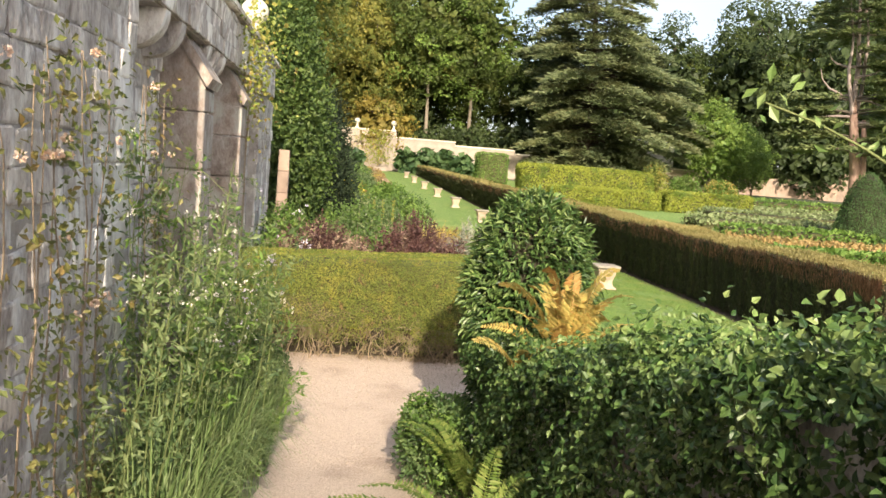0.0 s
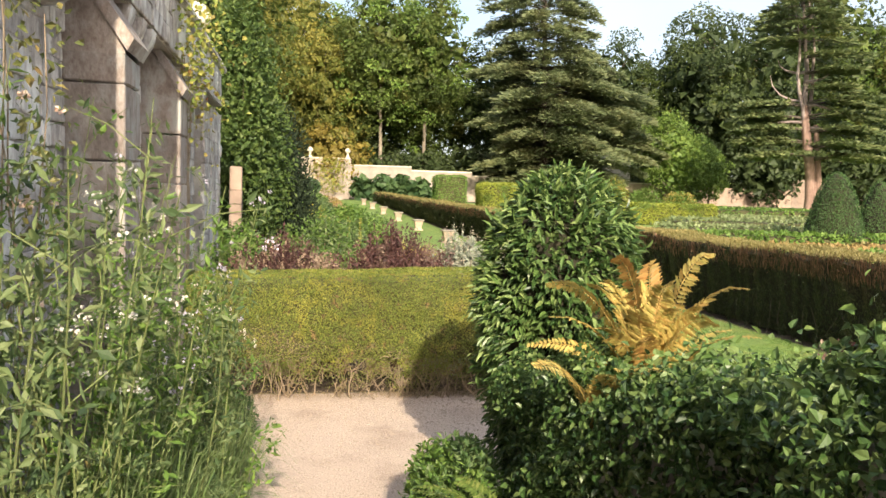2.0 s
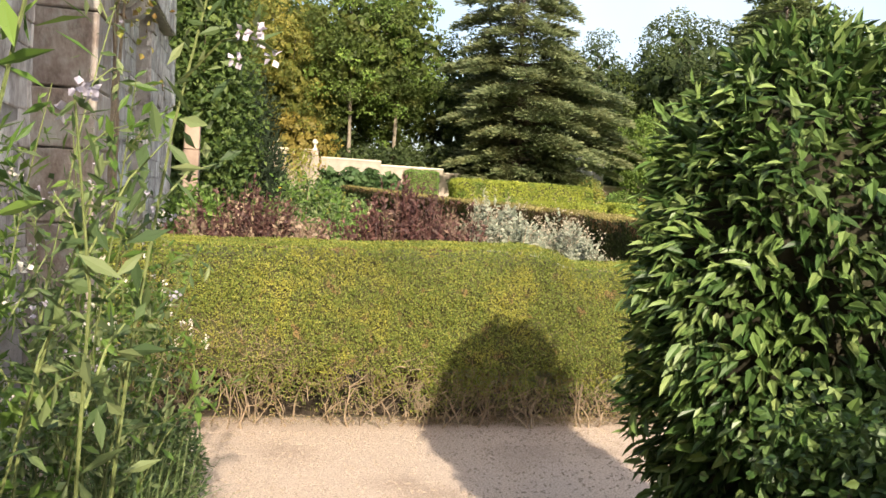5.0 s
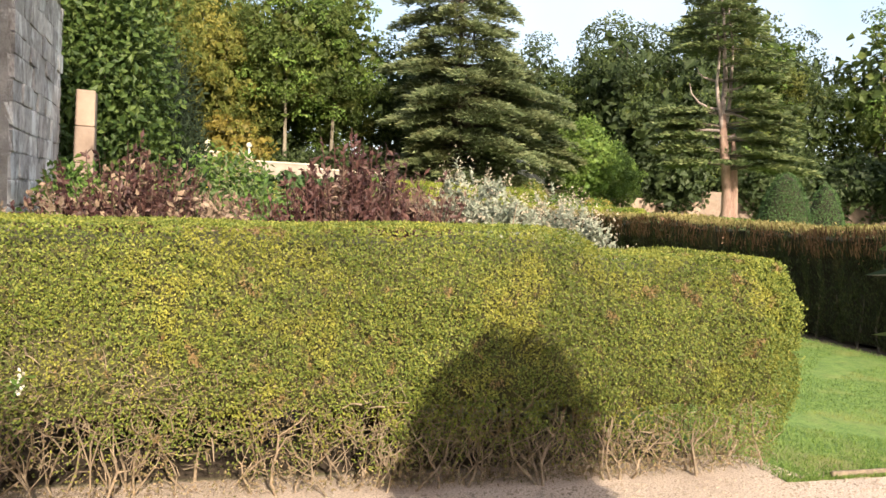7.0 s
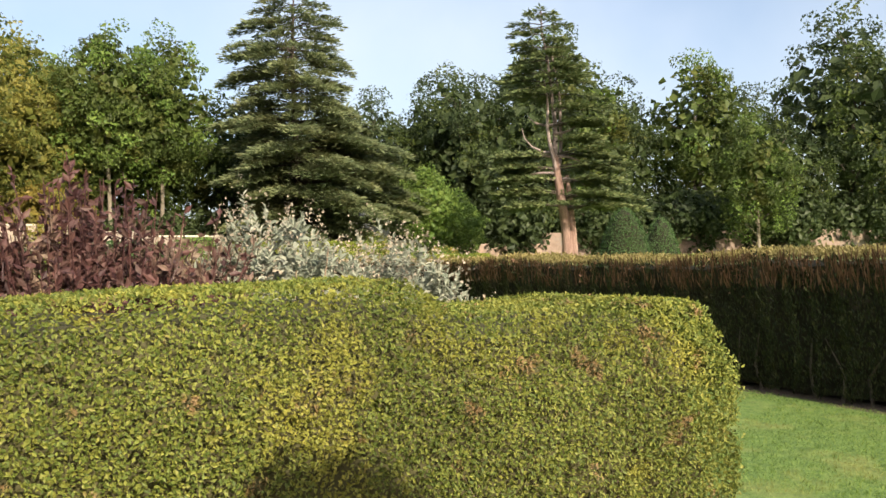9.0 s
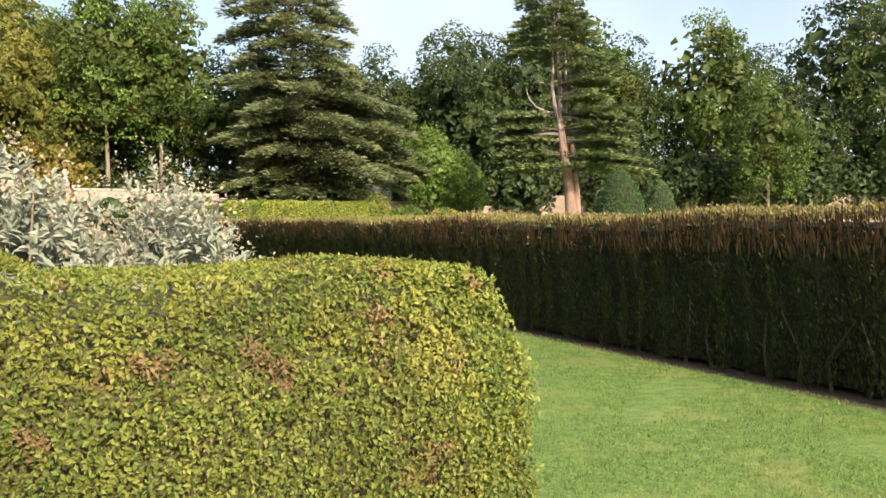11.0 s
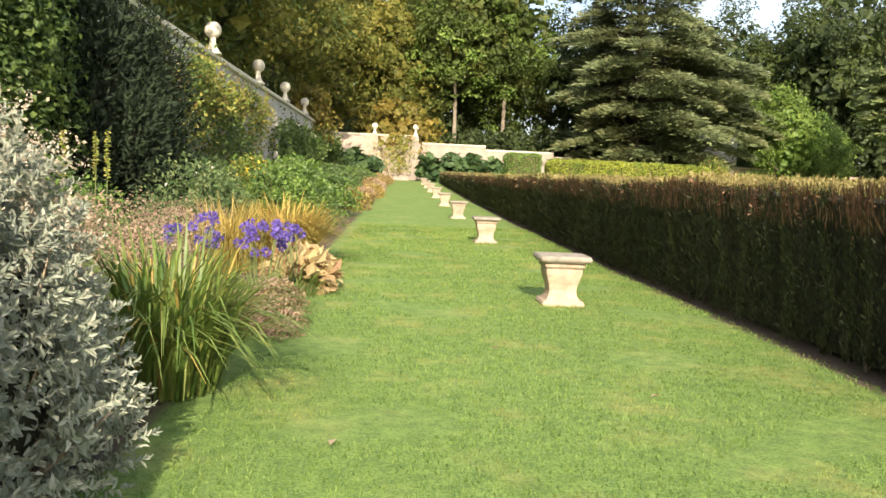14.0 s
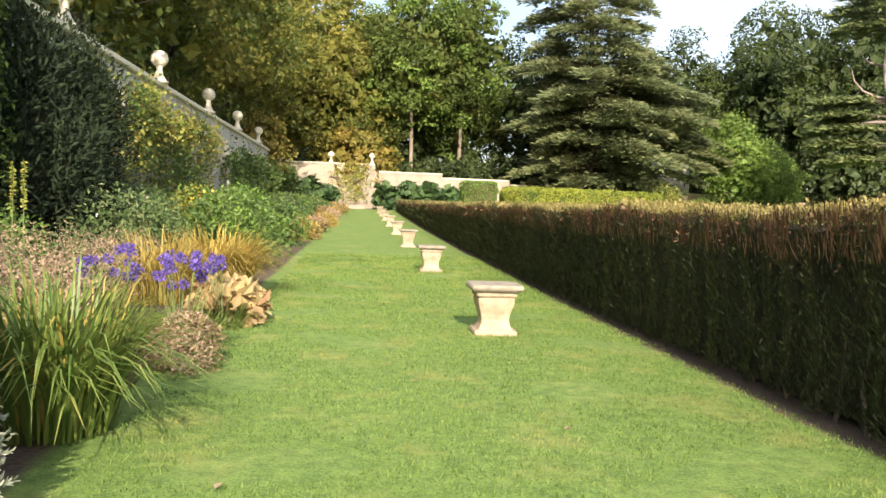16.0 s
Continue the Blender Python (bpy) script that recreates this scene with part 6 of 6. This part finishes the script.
def rose_branch():
    ob = thing("rose_branch", (-3.95, -12.2, 2.7), "arching rose shoot with yellow-green leaves and a red bloom", "branch")
    r = np.random.default_rng(431)
    t = np.linspace(0, 1, 8)
    pts = np.stack([-0.95 * t, 0.12 * np.sin(t * 3), 0.95 * t - 0.42 * t ** 2], -1)
    g = Geo()
    tube(g, pts, np.linspace(0.006, 0.002, 8), 5)
    part("stem", g.mesh("stem", "stalk"), ob)
    g = Geo()
    k = r.integers(2, 8, 46)
    scatter(g, pts[k] + r.normal(0, 0.03, (46, 3)), np.tile([0, -0.4, 0.9], (46, 1)), 0.03, 0, 0.5, 0.8, 0.5, 431)
    part("foliage", g.mesh("leaves", "light_ivy"), ob)
    g = Geo()
    v = unit(r.normal(size=(24, 3)))
    leaves(g, pts[3] + [0, 0, 0.03] + v * 0.006, v, r.normal(size=v.shape), 0.03, 0.03)
    part("flower", g.mesh("flower", "red_petal"), ob)


rose_branch()


# ---------------------------------------------------------------- flowers along the west wall
def tall_flower(at, h, n, mats, petal, label, seed, lean=0.25, L=0.05):
    """A loose stand of leafy stems with flowers near the top."""
    r = np.random.default_rng(seed)
    x, y = at
    ob = thing("tall_flower", (x, y, float(gz(x, y))), label, "flower", "tall flowers by the wall")
    g, gl, gf = Geo(), Geo(), Geo()
    for k in range(n):
        b = np.array([r.normal(0, 0.14), r.normal(0, 0.26), 0])
        hh = h * r.uniform(0.4, 1.05)
        e = b + [r.normal(0.1, lean), r.normal(0, lean), hh]
        c = (b + e) / 2 + [r.normal(0, 0.16), r.normal(0, 0.16), 0.1 * hh]
        t = np.linspace(0, 1, 6)[:, None]
        pts = (1 - t) ** 2 * b + 2 * t * (1 - t) * c + t ** 2 * e
        tube(g, pts, np.linspace(0.006, 0.002, 6), 4)
        tips = [e]
        m = int(40 * hh)
        u = r.uniform(0.08, 1, m)[:, None]
        P = (1 - u) ** 2 * b + 2 * u * (1 - u) * c + u ** 2 * e + r.normal(0, 0.03, (m, 3))
        LL = L * r.uniform(0.7, 2.0, m)
        leaves(gl, P, r.normal(size=(m, 3)) + [0.3, 0, 0.2], r.normal(size=(m, 3)) + [0, 0, 1], LL, LL * 0.28, 0)
        for q in range(5):
            u = r.uniform(0.2, 0.97)
            p = (1 - u) ** 2 * b + 2 * u * (1 - u) * c + u ** 2 * e
            w = p + [r.normal(0.04, 0.13), r.normal(0, 0.15), r.uniform(0.03, 0.24)]
            tube(g, [p, (p + w) / 2 + [0, 0, 0.03], w], [0.003, 0.0025, 0.0015], 3)
            tips.append(w)
            m = int(r.integers(8, 18))
            P = p + (w - p) * r.uniform(0.2, 1.05, (m, 1)) + r.normal(0, 0.02, (m, 3))
            LL = L * r.uniform(0.5, 1.5, m)
            leaves(gl, P, r.normal(size=(m, 3)) + (w - p) * 3, r.normal(size=(m, 3)) * 0.7 + [0, -0.3, 1], LL, LL * 0.42, 0)
        for p in tips:
            if r.random() < 0.2 and p[2] > 0.5 * h:
                for q in range(int(r.integers(2, 6))):
                    v = unit(r.normal(size=(6, 3)))
                    leaves(gf, p + r.normal(0, 0.03, 3) + v * 0.005, v, r.normal(size=v.shape), r.uniform(0.011, 0.02), 0.016)
    part("stalk_mass", g.mesh("stems", "stalk"), ob)
    part("foliage", gl.mesh("foliage", *mats), ob)
    part("blossom", gf.mesh("blooms", petal), ob)


FLOWERS = [(-6.85, -9.0, 2.1, 9, "wild", "white_petal"), (-6.75, -8.3, 2.6, 16, "wild", "white_petal"), (-6.7, -7.5, 2.75, 20, "green_bed", "white_petal"), (-6.65, -6.6, 2.5, 20, "wild", "lilac_petal"),
           (-6.6, -5.7, 2.2, 20, "green_bed", "white_petal"), (-6.6, -4.8, 2.1, 18, "wild", "lilac_petal"), (-6.65, -3.9, 1.9, 18, "green_bed", "white_petal"), (-6.95, -3.0, 1.3, 12, "green_bed", "white_petal")]
for k, (x, y, h, n, lm, pm) in enumerate(FLOWERS):
    tall_flower((x, y), h, n, (lm,), pm, "straggling leafy stems with small white flowers" if pm == "white_petal" else "straggling leafy stems with pale lilac flowers", 500 + k)
for k, (x, y, h) in enumerate(((-6.6, -9.0, 0.75), (-6.68, -8.4, 0.9), (-6.62, -7.4, 0.95), (-6.55, -7.9, 0.85), (-6.5, -6.9, 0.8), (-6.45, -5.9, 0.75), (-6.4, -4.9, 0.7))):
    straps("grass_tuft", (x, y), 340, h * 1.4, 0.5, "tuft", "tuft of long thin grassy leaves under the flowers", 520 + k, 0.009, base=0.3)
for k, (x, y, h) in enumerate(((-6.65, -10.2, 0.6), (-6.6, -8.2, 0.7), (-6.5, -6.2, 0.7), (-6.45, -4.4, 0.6), (-6.4, -3.2, 0.55))):
    shrub("low_flower_plant", (x, y), (0.38, 0.6, h), 3600, 0.05, ("wild", "bed_dark"), "low leafy plants at the foot of the wall", 530 + k, "plant", 0.35, 6, "stalk", 14, group="plants along the wall",
          tips=("red_petal", 8, 0.025) if k == 0 else ("white_petal", 10, 0.02))


def wall_rose(y, z0, z1, seed):
    r = np.random.default_rng(seed)
    ob = thing("wall_rose", (-7.0 if y < -7.9 else -7.4, y, float(gz(-7, y))), "sparse climbing rose on the rubble wall", "climber", "wall roses")
    for k in range(4):
        g, gl = Geo(), Geo()
        t = np.linspace(0, 1, 8)
        pts = np.stack([0.05 + 0.05 * r.random(8), r.normal(0, 0.3) + 0.9 * (r.random() - 0.5) * t + 0.06 * np.sin(t * 9 + k), z1 * t], -1)
        tube(g, pts, np.linspace(0.008, 0.003, 8), 5)
        st = part("stem", g.mesh("stem", "twig"), ob)
        m = 150
        s = r.uniform(0.1, 1, m)
        P = np.stack([np.interp(s, t, pts[:, i]) for i in range(3)], -1) + np.abs(r.normal(0, 0.1, (m, 3))) * [0.7, 1, 1]
        scatter(gl, P, np.tile([0.9, -0.2, 0.3], (m, 1)), 0.045, 0, 0.6, 0.4, 0.6, seed + k)
        part("foliage", gl.mesh("foliage", "rose_leaf"), st)
        for q in range(2):
            gb = Geo()
            p = pts[r.integers(4, 8)] + [0.05, 0.03, 0]
            v = unit(r.normal(size=(16, 3)))
            leaves(gb, p + v * 0.008, v, r.normal(size=v.shape), 0.022, 0.02)
            tagged(part("bloom", gb.mesh("bloom", "rose_petal"), st), kind="stuff")


wall_rose(-11.0, 0.2, 2.9, 550)
wall_rose(-10.2, 0.2, 2.6, 551)
wall_rose(-9.2, 0.2, 2.9, 552)
wall_rose(-8.3, 0.2, 3.0, 553)

# fallen leaves on the lawn
for k, (x, y, a) in enumerate(((1.39, 2.83, 20), (-0.84, 1.6, 70), (0.4, 4.4, 10))):
    g = Geo()
    leaves(g, np.array([[-0.045, 0, 0.03]]), np.array([[1.0, 0, 0.1]]), np.array([[0, 0.3, 1.0]]), 0.09, 0.06, 0, 0.25)
    ob = tagged(new("fallen_leaf", g.mesh("fallen_leaf", "dry")), "single curled brown leaf fallen on the lawn", "leaf", "fallen leaves")
    ob.matrix_basis = pose(x, y, 0.0, 0, 0, a)
